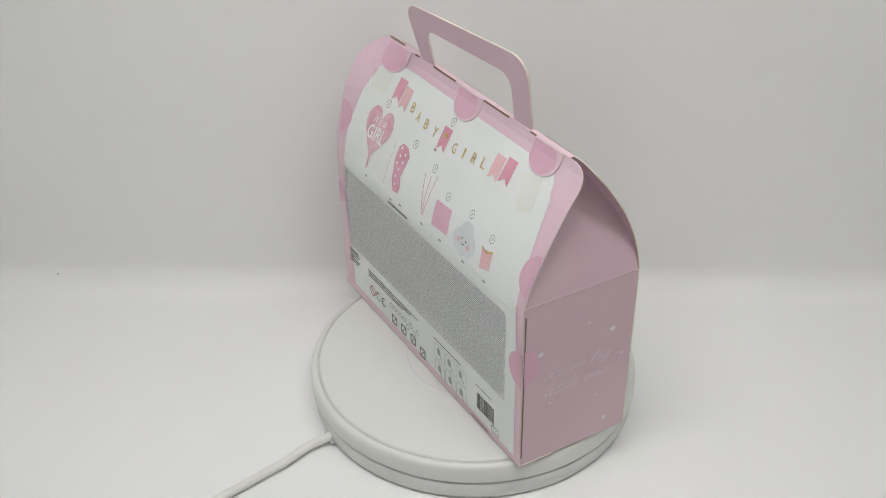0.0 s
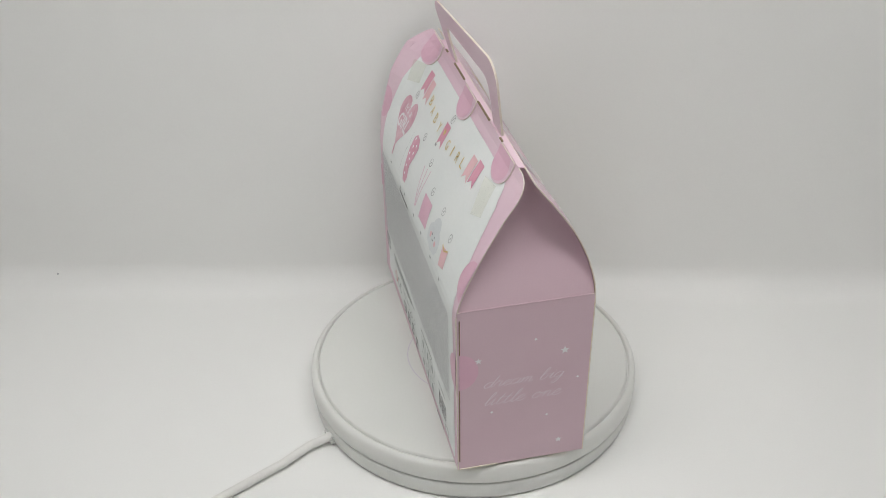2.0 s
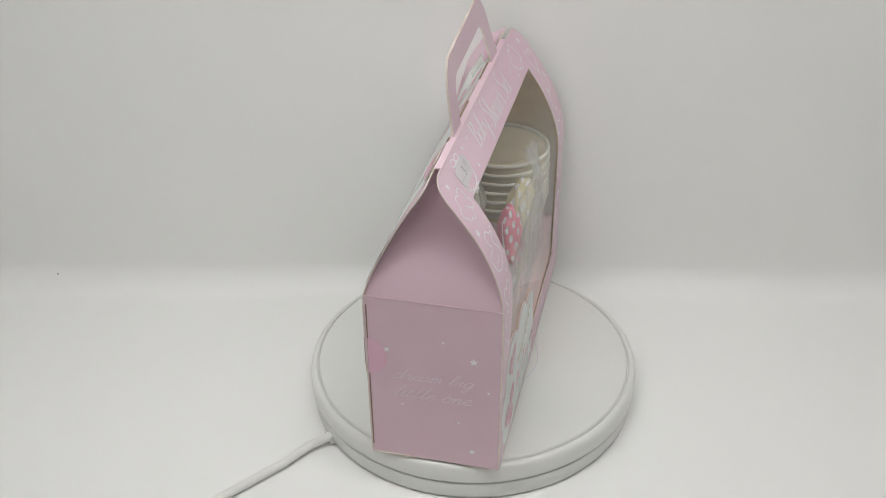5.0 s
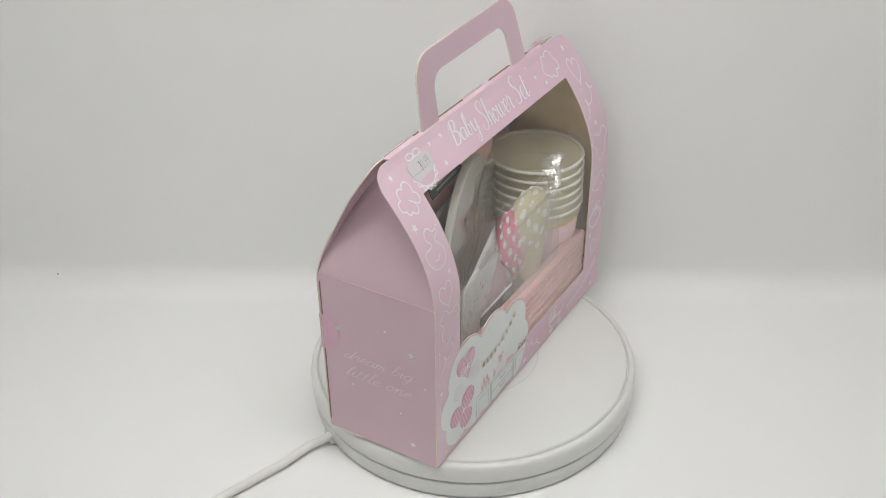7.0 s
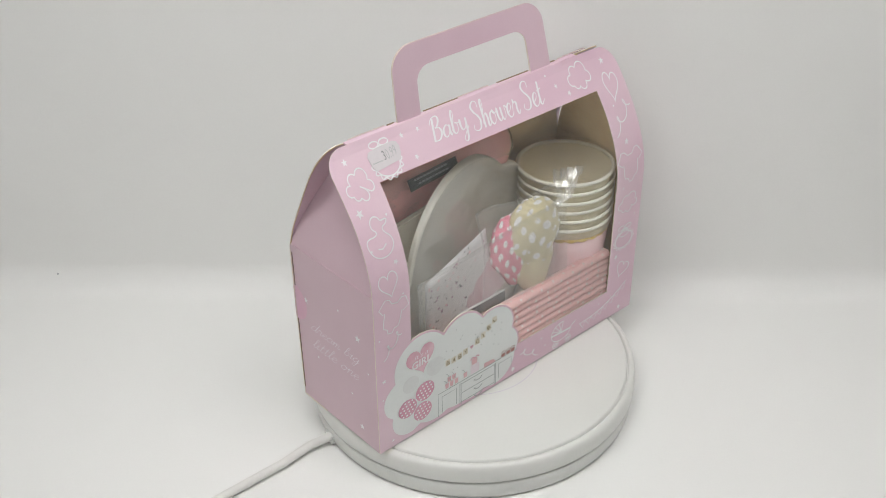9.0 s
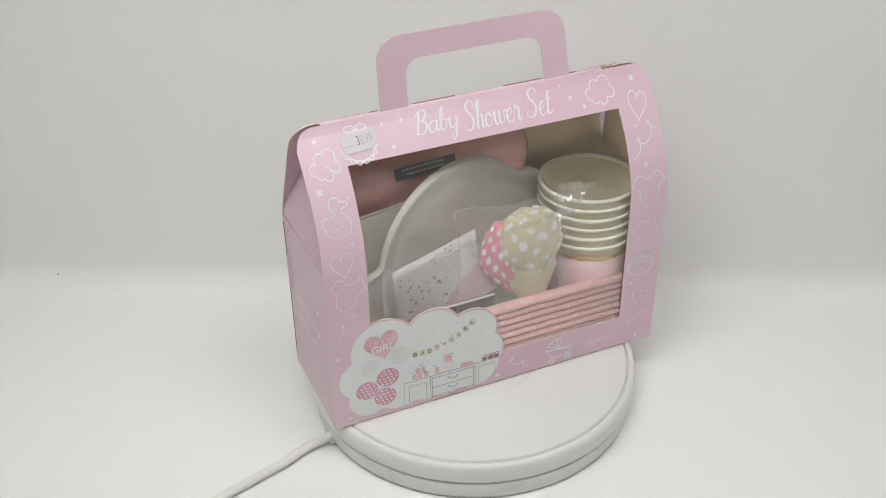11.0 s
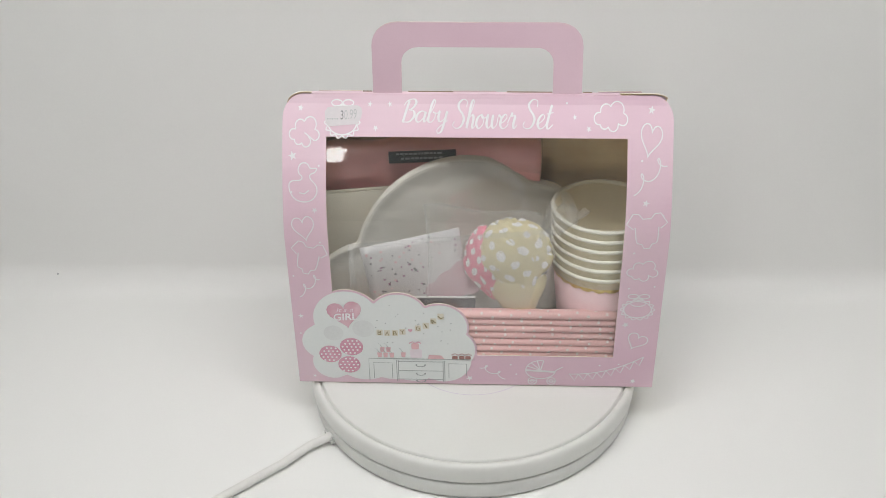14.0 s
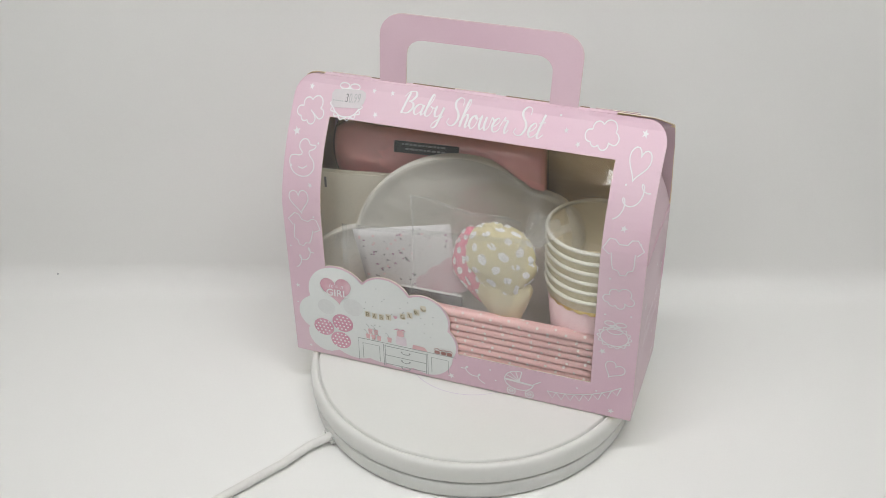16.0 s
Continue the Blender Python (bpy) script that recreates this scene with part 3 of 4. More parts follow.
# ---- gift box ----
def gift_box():
    g = thing("gift_box", "pink cardboard gift box with handle and clear window", "box")
    board = [PINK, BOARD, EDGE]
    front = lay("front_panel", fill(bmesh.new(), panel_outline(.0008), [window_outline()]), on_front, board, g, 0, .0007,
                "pink front panel with a window and white line drawings")
    back = lay("back_panel", fill(bmesh.new(), panel_outline(.0008)), on_back, board, g, 0, .0007, "pink back panel with a white printed field")
    part("bottom_panel", box((2 * HW - .002, 2 * HD - .002, .0008), (0, 0, .0008)), BOARD, g)
    ends = []
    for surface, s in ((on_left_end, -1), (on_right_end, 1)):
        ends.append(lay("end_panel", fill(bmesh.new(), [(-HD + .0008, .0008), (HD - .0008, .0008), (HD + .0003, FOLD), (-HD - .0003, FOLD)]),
                        surface, [PINK_END, BOARD, EDGE], g, 0, .0007, "darker pink end panel with white handwriting"))
        # gusset: leans inwards between the two roof panels
        bm = bmesh.new()
        rows = []
        for k in range(11):
            f = k / 10
            z = FOLD + .080 * f
            x = HW - .0005 - .024 * f ** 1.25
            yf, yb = eased(z, FRONT_Z, FRONT_Y) + .0009, eased(z, BACK_Z, BACK_Y) - .0009
            rows.append([bm.verts.new((s * (x - .0045 * f * (1 - abs(j / 4 - 1)) ** .8), yf + (yb - yf) * j / 8, z)) for j in range(9)])
        for a, b in zip(rows, rows[1:]):
            for j in range(8):
                bm.faces.new((a[j], a[j + 1], b[j + 1], b[j]) if s > 0 else (a[j + 1], a[j], b[j], b[j + 1]))
        lining = bm.copy()
        for v in lining.verts:
            v.co.x -= s * .0007
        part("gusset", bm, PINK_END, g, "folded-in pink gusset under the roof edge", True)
        part("gusset_lining", lining, BOARD, g, "raw board inside of the gusset", True)
        bm = box((.0008, 2 * HD - .004, .0010), (s * (HW - .0002), 0, FOLD + .0002), .0003)
        part("fold_crease", bm, PINK_END, g)
    # handle of doubled board
    inner = [(.0502, .2140)] + ring_pts(.0502 - .011, .2480 - .011, .011, .011, 7, 0, 90) + ring_pts(-.0502 + .011, .2480 - .011, .011, .011, 7, 90, 180) + [(-.0502, .2140)]
    outer = [(.0695, .2080)] + ring_pts(.0695 - .0165, .2655 - .0165, .0165, .0165, 8, 0, 90) + ring_pts(-.0695 + .0165, .2655 - .0165, .0165, .0165, 8, 90, 180) + [(-.0695, .2080), (-.0502, .2080)]
    shape = outer + inner[::-1] + [(.0502, .2080)]
    for sgn in (-1, 1):
        def on_handle(u, v, sgn=sgn):
            f = min(1, max(0, (u * -sgn + .0695) / .139))
            up = max(0, v - .2145)
            return Vector((u * -sgn, sgn * .0007 + (.10 + .16 * f) * up, v - (.062 + .068 * f) * up))
        lay("handle_ply", fill(bmesh.new(), [(u, v) for u, v in shape]), on_handle, [HANDLE_DIMMED, HANDLE_DIMMED, EDGE], g, 0, .00062, "pink carry handle ply with cream cut edge",
            [.2145 + .005 * k for k in range(10)], [-.065 + .01 * k for k in range(14)])
    part("ridge_fold", box((.206, .0042, .0010), (-.008, 0, RIDGE - .0003), .0003), PINK, g, "folded pink ridge")
    # dark strips painting the shade in the ridge slots, and locking tongues at the back
    for u, w in ((.035, .030), (-.031, .030), (-.0735, .006), (.0735, .006)):
        part("slot", box((w, .0013, .0006), (u, .0019, RIDGE + .0001)), BOARD_SHADE, g, "dark strip painted as the shade in a ridge slot")
    # thin dark strip painting the shade inside the seam
    part("seam_shade", box((.0005, .0007, .116), (-HW - .0001, HD - .0014, .066)), BOARD_SHADE, g, "dark strip painted as shade in the open back seam")
    part("bottom_edge", box((.0006, .026, .0008), (-HW - .0002, HD - .0145, .0012)), EDGE, g, "pale cut edge of the bottom flap")
    for u in (-.095, 0.002, .092):
        pts = [(u - .0145, .2146), (u + .0145, .2146)] + ring_pts(u, .2068, .0145, .0098, 14, 0, -180)
        tongue = lay("locking_tongue", fill(bmesh.new(), pts), on_back, [PINK, PINK, EDGE], back, .0013, .0007, "half-round pink locking tongue")
        lay("ridge_fold", fill(bmesh.new(), [(u - .0145, .2120), (u + .0145, .2120), (u + .0145, .2147), (u - .0145, .2147)]), on_front, PINK, front, .0003)
        pts = [(u - .0138, .2143), (u + .0085, .2143), (u + .0118, .2075)] + ring_pts(u - .0008, .2068, .0128, .0088, 12, -8, -180)
        lay("tongue_spot", fill(bmesh.new(), pts), on_back, PINK_DEEP, back, .0017, 0, "deeper pink printed spot")
    # glued pink flaps of the gussets inside the roof edges
    for surface in (on_front, on_back):
        for s in (-1, 1):
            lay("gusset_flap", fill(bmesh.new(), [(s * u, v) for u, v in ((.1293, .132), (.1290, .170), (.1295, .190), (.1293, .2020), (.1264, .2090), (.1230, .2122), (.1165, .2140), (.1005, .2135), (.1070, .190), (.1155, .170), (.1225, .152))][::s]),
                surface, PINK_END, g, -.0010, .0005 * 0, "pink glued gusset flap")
    pane_pts = rounded(WIN[0] - .004, WIN[1] - .004, WIN[2] + .004, WIN[3] + .004, .003, 3)
    pane = lay("window_pane", fill(bmesh.new(), pane_pts), on_front, WINDOW, front, -.0011, 0, "clear thin plastic window film")
    for poly in pane.data.polygons:
        poly.use_smooth = True
    pane.visible_shadow = False
    print_front(front)
    print_back(back)
    for e, surface in zip(ends, (on_left_end, on_right_end)):
        print_end(e, surface)
    return g


def print_front(p):
    def art(name, drawer, *a, **k):
        bm = bmesh.new()
        drawer(bm, *a, **k)
        lay(name, bm, on_front, INK_WHITE, p, .0003)
    art("cloud_drawing", draw_cloud, -.1151, .1937, .0205, .0170)
    art("cloud_drawing", draw_cloud, .0885, .2030, .0225, .0150)
    art("cloud_drawing", draw_cloud, .1140, .1037, .0215, .0165)
    art("duck_drawing", draw_duck, -.1153, .1647, .0210, .0250)
    art("heart_drawing", draw_heart, -.1163, .1340, .0150, .0175, lean=8)
    art("heart_drawing", draw_heart, .1147, .1900, .0140, .0180, lean=-12)
    art("heart_drawing", draw_heart, .1148, .0425, .0145, .0140, lean=-25)
    art("bodysuit_drawing", draw_suit, -.1150, .1109, .0250, .0270, lean=-12)
    art("bodysuit_drawing", draw_suit, .1144, .1350, .0270, .0265, lean=4)
    art("swirl_drawing", draw_swirl, -.1157, .0875, .0170, .0180)
    art("swirl_drawing", draw_swirl, .1150, .1698, .0240, .0210)
    art("swirl_drawing", draw_swirl, .0130, .0125, .0210, .0120, flip=-1)
    art("bib_drawing", draw_bib, -.0897, .2015, .0240, .0220)
    art("bib_drawing", draw_bib, .1135, .0739, .0240, .0235)
    art("pram_drawing", draw_pram, .0497, .0133, .0285, .0215)
    art("bunting_drawing", draw_bunting, .0690, .0120, .1215, .0290)
    stars = ((-.1178, .2066, 5), (-.1226, .1805, 7), (-.1083, .1474, 5), (-.0714, .2088, 4), (-.058, .2089, 4), (-.0673, .196, 4.5),
             (.1155, .2065, 6), (.0649, .2025, 4), (.0741, .1962, 4.5), (.1125, .154, 6), (.1072, .1183, 3), (.1062, .0577, 6.5),
             (.1154, .0063, 6), (-.1241, .0614, 5), (-.0037, .0066, 6.5), (-.1184, .0067, 3.5))
    for k, (u, v, r) in enumerate(stars):
        lay("star_print", fill(bmesh.new(), star_pts(u, v, r * .00042, 12 + 23 * k)), on_front, INK_WHITE, p)
    for u, v in ((.0596, .2099), (.1093, .1792), (.1235, .0908), (.0905, .0204), (.1041, .0216), (.0261, .0198), (.0304, .0111),
                 (-.1235, .1590), (-.1050, .1750), (-.1060, .1240), (-.1255, .0460), (-.1265, .0960), (.1245, .1460), (.1060, .0890)):
        lay("dot_print", fill(bmesh.new(), ring_pts(u, v, .0007, n=10)), on_front, INK_WHITE, p)
    for word, u0, v0, u1, v1 in (("Baby", -.0493, .1935, -.0192, .2118), ("Shower", -.0160, .1962, .0268, .2118), ("Set", .0306, .1962, .0508, .2120)):
        lay("lettering", script(word, u0, v0, u1, v1, .00055, .0016), on_front, INK_WHITE, p, .0004, 0, "white brush lettering")
    # worn price sticker with torn ends
    torn = [(-.1016, .2045), (-.0998, .2068), (-.0930, .2076), (-.0800, .2081), (-.0772, .2070), (-.0764, .2045), (-.0772, .2012), (-.0795, .1980),
            (-.0880, .1975), (-.0985, .1967), (-.1006, .1985), (-.1012, .2010)]
    sticker = lay("price_sticker", fill(bmesh.new(), torn), on_front, [STICKER, STICKER, STICKER], p, .0007, .0002, "small worn white price sticker")
    lay("sticker_price", letters("3", -.0910, .2004, -.0889, .2052, .1, 5), on_front, INK_GREY, p, .0010)
    lay("sticker_price", letters("0.99", -.0884, .2006, -.0800, .2058, .1, 5), on_front, STICKER_INK, p, .0010)
    for k in range(5):
        lay("sticker_bar", fill(bmesh.new(), rounded(-.0997 + k * .0016, .2003, -.0989 + k * .0016, .2011, .0003, 2)), on_front, LINE_PHOTO, p, .0010)
    # cloud with the party picture
    lay("cloud_picture", fill(bmesh.new(), [(u, max(v, .0025)) for u, v in lobes(CLOUD, CLOUD_MID, 150, -.0013)]), on_front, PAPER, p, .0003, 0, "white cloud-shaped party picture")
    lay("heart_balloon_print", fill(bmesh.new(), heart_pts(-.0924, .0625, .0250, .0235, 30, 8)), on_front, ROSE_HEART, p, .0006)
    lay("heart_lettering", letters("GIRL", -.1008, .0585, -.0838, .0647, .1, 4, .02), on_front, INK_WHITE, p, .0009)
    lay("heart_lettering", letters("It's a", -.0985, .0660, -.0865, .0698, .3, 4), on_front, INK_SOFT, p, .0009)
    for u, v, r, m in ((-.1018, .0468, .0072, PALE_BALLOON), (-.0800, .0510, .0080, PALE_BALLOON), (-.1053, .0275, .0082, BALLOON_PRINT),
                       (-.0895, .0345, .0085, BALLOON_PRINT), (-.0920, .0180, .0082, BALLOON_PRINT)):
        lay("balloon_print", fill(bmesh.new(), ring_pts(u, v, r, r * .94, 22)), on_front, m, p, .0006 + .0001 * (v < .03))
        if m is BALLOON_PRINT:
            lay("balloon_dots", dots_in(u, v, r * .95, .0032, .00080), on_front, INK_WHITE, p, .0009)
    for ch, u, v, a in (("B", -.0685, .0478, -4), ("A", -.0630, .0474, -3), ("B", -.0575, .0476, 2), ("Y", -.0520, .0488, 8), ("G", -.0408, .0520, 18),
                        ("I", -.0352, .0545, 24), ("R", -.0297, .0585, 32), ("L", -.0245, .0628, 38)):
        lay("pennant_print", fill(bmesh.new(), rounded(u - .0022, v - .0026, u + .0022, v + .0026, .0003, 2)), on_front, CREAM, p, .0006)
        lay("pennant_letter", letters(ch, u - (.0004 if ch == "I" else .0014), v - .0018, u + (.0004 if ch == "I" else .0014), v + .0018, 0, a), on_front, OLIVE, p, .0009)
    lay("pennant_heart", fill(bmesh.new(), heart_pts(-.0464, .0500, .0034, .0032, 14)), on_front, ROSE_HEART, p, .0009)
    bm = bmesh.new()
    for pts in ([(-.0775, .0035), (-.0775, .0240), (.0000, .0240)], [(-.0572, .0030), (-.0572, .0225)], [(-.0560, .0030), (-.0560, .0225)],
                [(-.0232, .0030), (-.0232, .0225)], [(-.0220, .0030), (-.0220, .0225)], [(-.0560, .0215), (-.0232, .0215)],
                [(-.0560, .0130), (-.0232, .0130)], [(-.0560, .0050), (-.0232, .0050)], [(-.0740, .0055), (-.0740, .0200), (-.0605, .0200), (-.0605, .0055)],
                [(-.0190, .0065), (-.0190, .0200), (-.0060, .0200), (-.0060, .0090)]):
        stroke(bm, pts, .0005)
    lay("dresser_drawing", bm, on_front, LINE_PHOTO, p, .0006)
    for v in (.0185, .0105, .0040):
        bm = bmesh.new()
        stroke(bm, ring_pts(-.0396, v, .0034, .0016, 9, 200, 340), .0006)
        for s in (-1, 1):
            fill(bm, ring_pts(-.0396 + s * .0032, v, .0007, n=8))
        lay("drawer_pull_print", bm, on_front, LINE_PHOTO, p, .0007)
    for u, v in ((-.0693, .0275), (-.0650, .0275), (-.0605, .0275), (-.0672, .0325), (-.0628, .0325), (-.0520, .0280)):
        lay("cup_print", fill(bmesh.new(), [(u - .0013, v - .0024), (u + .0013, v - .0024), (u + .0018, v + .0020), (u - .0018, v + .0020)]), on_front, PINK_PALE, p, .0006)
        bm = bmesh.new()
        stroke(bm, [(u, v + .0020), (u - .0020, v + .0052), (u - .0032, v + .0056)], .0003)
        lay("straw_print", bm, on_front, LINE_PHOTO, p, .0007)
    lay("cake_print", fill(bmesh.new(), rounded(-.0470, .0250, -.0385, .0330, .0012, 3)), on_front, INK_SOFT, p, .0006)
    lay("cake_print", fill(bmesh.new(), rounded(-.0460, .0330, -.0405, .0385, .0010, 3)), on_front, PINK_PALE, p, .0006)
    bm = bmesh.new()
    stroke(bm, [(-.0475, .0385), (-.0450, .0400), (-.0430, .0384), (-.0410, .0400), (-.0390, .0386)], .0008)
    lay("bow_print", bm, on_front, PINK_FLAG, p, .0008)
    lay("napkin_print", fill(bmesh.new(), [(-.0340, .0243), (-.0220, .0243), (-.0245, .0275), (-.0335, .0282)]), on_front, PINK_PALE, p, .0006)
    bm = bmesh.new()
    for u in (-.0165, -.0115, -.0070):
        fill(bm, rounded(u, .0245, u + .0040, .0275, .0006, 2))
        stroke(bm, [(u - .0005, .0282), (u + .0022, .0296), (u + .0045, .0280)], .0006)
    lay("gift_print", bm, on_front, material("brown_print", (.42, .22, .20), .5), p, .0007)
    rng = random.Random(4)
    bm = bmesh.new()
    for k in range(26):
        fill(bm, ring_pts(rng.uniform(-.074, -.012), rng.uniform(.048, .074) - .012 * (k % 3 == 0), .00045, n=6))
    bmesh.ops.delete(bm, geom=[v for v in bm.verts if v.co.x > -.030 and v.co.y > .060], context="VERTS")
    lay("confetti_print", bm, on_front, LINE_PHOTO, p, .0005)


def print_back(p):
    field = [(-.1130, .0090), (.1235, .0060), (.1240, .0900), (.1230, .1250), (.1180, .1600), (.1130, .1900)]
    field += ring_pts(.0990, .1930, .0110, .0110, 6, 5, 90) + ring_pts(-.0960, .1930, .0110, .0110, 6, 90, 175) + [(-.1120, .1800), (-.1160, .1500), (-.1165, .1200)]
    lay("white_field", fill(bmesh.new(), field), on_back, PAPER, p, .0003, 0, "white printed field listing the contents")
    # heart balloon
    lay("heart_balloon_print", fill(bmesh.new(), heart_pts(-.0805, .1565, .0340, .0370, 30)), on_back, ROSE_HEART, p, .0006)
    lay("balloon_tail_print", fill(bmesh.new(), [(-.0818, .1460), (-.0792, .1460), (-.0790, .1325), (-.0815, .1325)]), on_back, ROSE_HEART, p, .0007)
    lay("heart_lettering", letters("It's a", -.0890, .1640, -.0730, .1695, .2), on_back, INK_WHITE, p, .0009)
    lay("heart_lettering", letters("GIRL", -.0918, .1520, -.0694, .1620, .1, 0, .025), on_back, INK_WHITE, p, .0009)
    # pennants and gold letters
    for u, v, m in ((-.0750, .1905, PINK_FLAG), (-.0640, .1880, PINK_PALE), (-.0040, .1825, PINK_FLAG), (.0568, .1877, PINK_PALE), (.0681, .1895, PINK_FLAG)):
        lay("pennant_print", fill(bmesh.new(), [(u - .0050, v + .0070), (u + .0050, v + .0070), (u + .0050, v - .0080), (u, v - .0045), (u - .0050, v - .0080)]), on_back, m, p, .0006)
    for ch, u, v in (("B", -.0508, .1865), ("A", -.0407, .1840), ("B", -.0290, .1830), ("Y", -.0165, .1822), ("G", .0102, .1818), ("I", .0216, .1826), ("R", .0332, .1838), ("L", .0440, .1850)):
        lay("gold_letter", letters(ch, u - (.0008 if ch == "I" else .0024), v - .0032, u + (.0008 if ch == "I" else .0024), v + .0032), on_back, GOLD, p, .0008)
    lay("gold_heart", fill(bmesh.new(), heart_pts(-.0040, .1838, .0046, .0044, 14)), on_back, GOLD, p, .0009)
    # long balloon, straws, napkin, plate, cup
    bm = bmesh.new()
    fill(bm, [(-.0480, .1610), (-.0440, .1640), (-.0370, .1635), (-.0320, .1590), (-.0325, .1520), (-.0345, .1450), (-.0310, .1380), (-.0320, .1330),
              (-.0390, .1325), (-.0430, .1380), (-.0450, .1450), (-.0480, .1530)])
    lay("balloon_print", bm, on_back, BALLOON_PRINT, p, .0006)
    bm = bmesh.new()
    for k in range(11):
        fill(bm, ring_pts(-.0440 + .0058 * (k % 2) + .0016 * math.sin(k * .7), .1612 - .0026 * k, .0011, n=8))
    lay("balloon_dots", bm, on_back, INK_WHITE, p, .0009)
    bm = bmesh.new()
    stroke(bm, [(-.0535, .1620), (-.0530, .1320)], .0003)
    lay("scale_line", bm, on_back, LINE_PHOTO, p, .0006)
    for a, b in (((-.0080, .1580), (.0022, .1340)), ((-.0010, .1590), (.0030, .1338)), ((.0060, .1610), (.0040, .1336))):
        bm = bmesh.new()
        stroke(bm, [a, b], .0007)
        lay("straw_print", bm, on_back, PINK_DEEP, p, .0006)
    lay("napkin_print", fill(bmesh.new(), [(.0145, .1495), (.0340, .1500), (.0372, .1342), (.0168, .1330)]), on_back, PINK_DEEP, p, .0006)
    lay("plate_print", fill(bmesh.new(), lobes([(.0500, .1390, .0070), (.0560, .1440, .0080), (.0620, .1385, .0075), (.0560, .1370, .0070)], (.056, .139), 60)), on_back, GREY_PHOTO, p, .0006)
    for u, v, r, m in ((.0535, .1405, .0007, INK_DARK), (.0585, .1400, .0007, INK_DARK), (.0500, .1385, .0019, PINK_PALE), (.0620, .1375, .0019, PINK_PALE)):
        lay("plate_face_print", fill(bmesh.new(), ring_pts(u, v, r, n=10)), on_back, m, p, .0008)
    bm = bmesh.new()
    stroke(bm, ring_pts(.0560, .1385, .0016, .0014, 7, 200, 340), .0005)
    lay("plate_smile_print", bm, on_back, INK_DARK, p, .0008)
    lay("cup_print", fill(bmesh.new(), [(.0755, .1445), (.0870, .1462), (.0888, .1350), (.0785, .1325)]), on_back, PINK_PALE, p, .0006)
    bm = bmesh.new()
    stroke(bm, [(.0752, .1452), (.0810, .1436), (.0872, .1466)], .0011)
    lay("cup_rim_print", bm, on_back, GOLD, p, .0008)
    # ringed marks and quantity bars
    for u, v in ((-.0802, .1790), (-.0311, .1685), (-.0002, .1640), (-.0027, .1937), (.0249, .1554), (.0541, .1564), (.0813, .1525)):
        bm = bmesh.new()
        stroke(bm, ring_pts(u, v, .0024, .0026, 16), .00035, True)
        stroke(bm, [(u - .0004, v - .0010), (u + .0004, v + .0010)], .0005)
        lay("ringed_mark", bm, on_back, INK_GREY, p, .0006)
    for u, v in ((-.0790, .1265), (-.0400, .1250), (-.0260, .1270), (-.0085, .1735), (.0050, .1275), (.0300, .1275), (.0600, .1270), (.0860, .1265)):
        lay("quantity_bar", fill(bmesh.new(), rounded(u - .0016, v - .0009, u + .0016, v + .0009, .0002, 2)), on_back, LINE_PHOTO, p, .0006)
    lay("caption_bar", fill(bmesh.new(), rounded(-.0445, .1205, -.0150, .1225, .0003, 2)), on_back, INK_GREY, p, .0006)
    # dense small print
    rng = random.Random(7)
    verts, faces = [], []
    for k in range(46):
        z = .1165 - k * .00156
        u = -.1200
        while u < .1110:
            w = min(rng.uniform(.002, .008), .1120 - u)
            n = len(verts)
            for a, b in ((u, z), (u + w, z), (u + w, z + .00088), (u, z + .00088)):
                verts.append(on_back(a, b) + Vector((0, .0006, 0)))
            faces.append((n, n + 1, n + 2, n + 3))
            u += w + rng.uniform(.0004, .0011)
    me = bpy.data.meshes.new("small_print")
    me.from_pydata(verts, [], faces)
    me.materials.append(INK_SMALL)
    sp = new("small_print", me)
    sp.parent = p
    tagged(sp, "dense block of tiny grey lines of print", kind="stuff")
    # lower lines, symbols, bar pattern
    bars = [(-.1190, .0385 - k * .0027, -.1010 - .003 * (k % 2), .0397 - k * .0027) for k in range(4)] + [(-.1190, .0405, -.1030, .0425)]
    bars += [(-.0860, .0372 - k * .0024, -.0050 - .012 * k, .0382 - k * .0024) for k in range(3)]
    bars += [(.0180, .0372, .0560, .0382), (.0700, .0030, .0920, .0040), (.0760, .0345, .0960, .0353)]
    for u0, v0, u1, v1 in bars:
        lay("print_bar", fill(bmesh.new(), rounded(u0, v0, u1, v1, .0002, 2)), on_back, INK_GREY, p, .0006)
    bm = bmesh.new()
    stroke(bm, ring_pts(-.0700, .0205, .0036, .0036, 12, 60, 300), .0009)
    stroke(bm, ring_pts(-.0610, .0205, .0036, .0036, 12, 60, 300), .0009)
    stroke(bm, [(-.0645, .0205), (-.0620, .0205)], .0009)
    lay("conformity_mark", bm, on_back, INK_DARK, p, .0006)
    bm = bmesh.new()
    stroke(bm, ring_pts(-.0800, .0205, .0042, .0042, 18), .0009, True)
    stroke(bm, [(-.0828, .0232), (-.0772, .0178)], .0009)
    lay("warning_ring", bm, on_back, INK_RED, p, .0006)
    for k in range(9):
        bm = bmesh.new()
        stroke(bm, ring_pts(-.0480 + k * .0052, .0255 - .004 * (k % 2) * (k > 3), .0022, n=10), .0004, True)
        lay("material_ring", bm, on_back, INK_GREY, p, .0006)
    for u, v in ((-.0440, .0140), (-.0290, .0140), (-.0140, .0140), (.0005, .0110)):
        bm = bmesh.new()
        fill(bm, rounded(u - .0042, v - .0044, u + .0042, v + .0044, .0008, 2), [rounded(u - .0028, v - .0028, u + .0028, v + .0030, .0005, 2)])
        stroke(bm, [(u - .0024, v - .0026), (u + .0024, v + .0028)], .0008)
        lay("symbol_print", bm, on_back, INK_GREY, p, .0006)
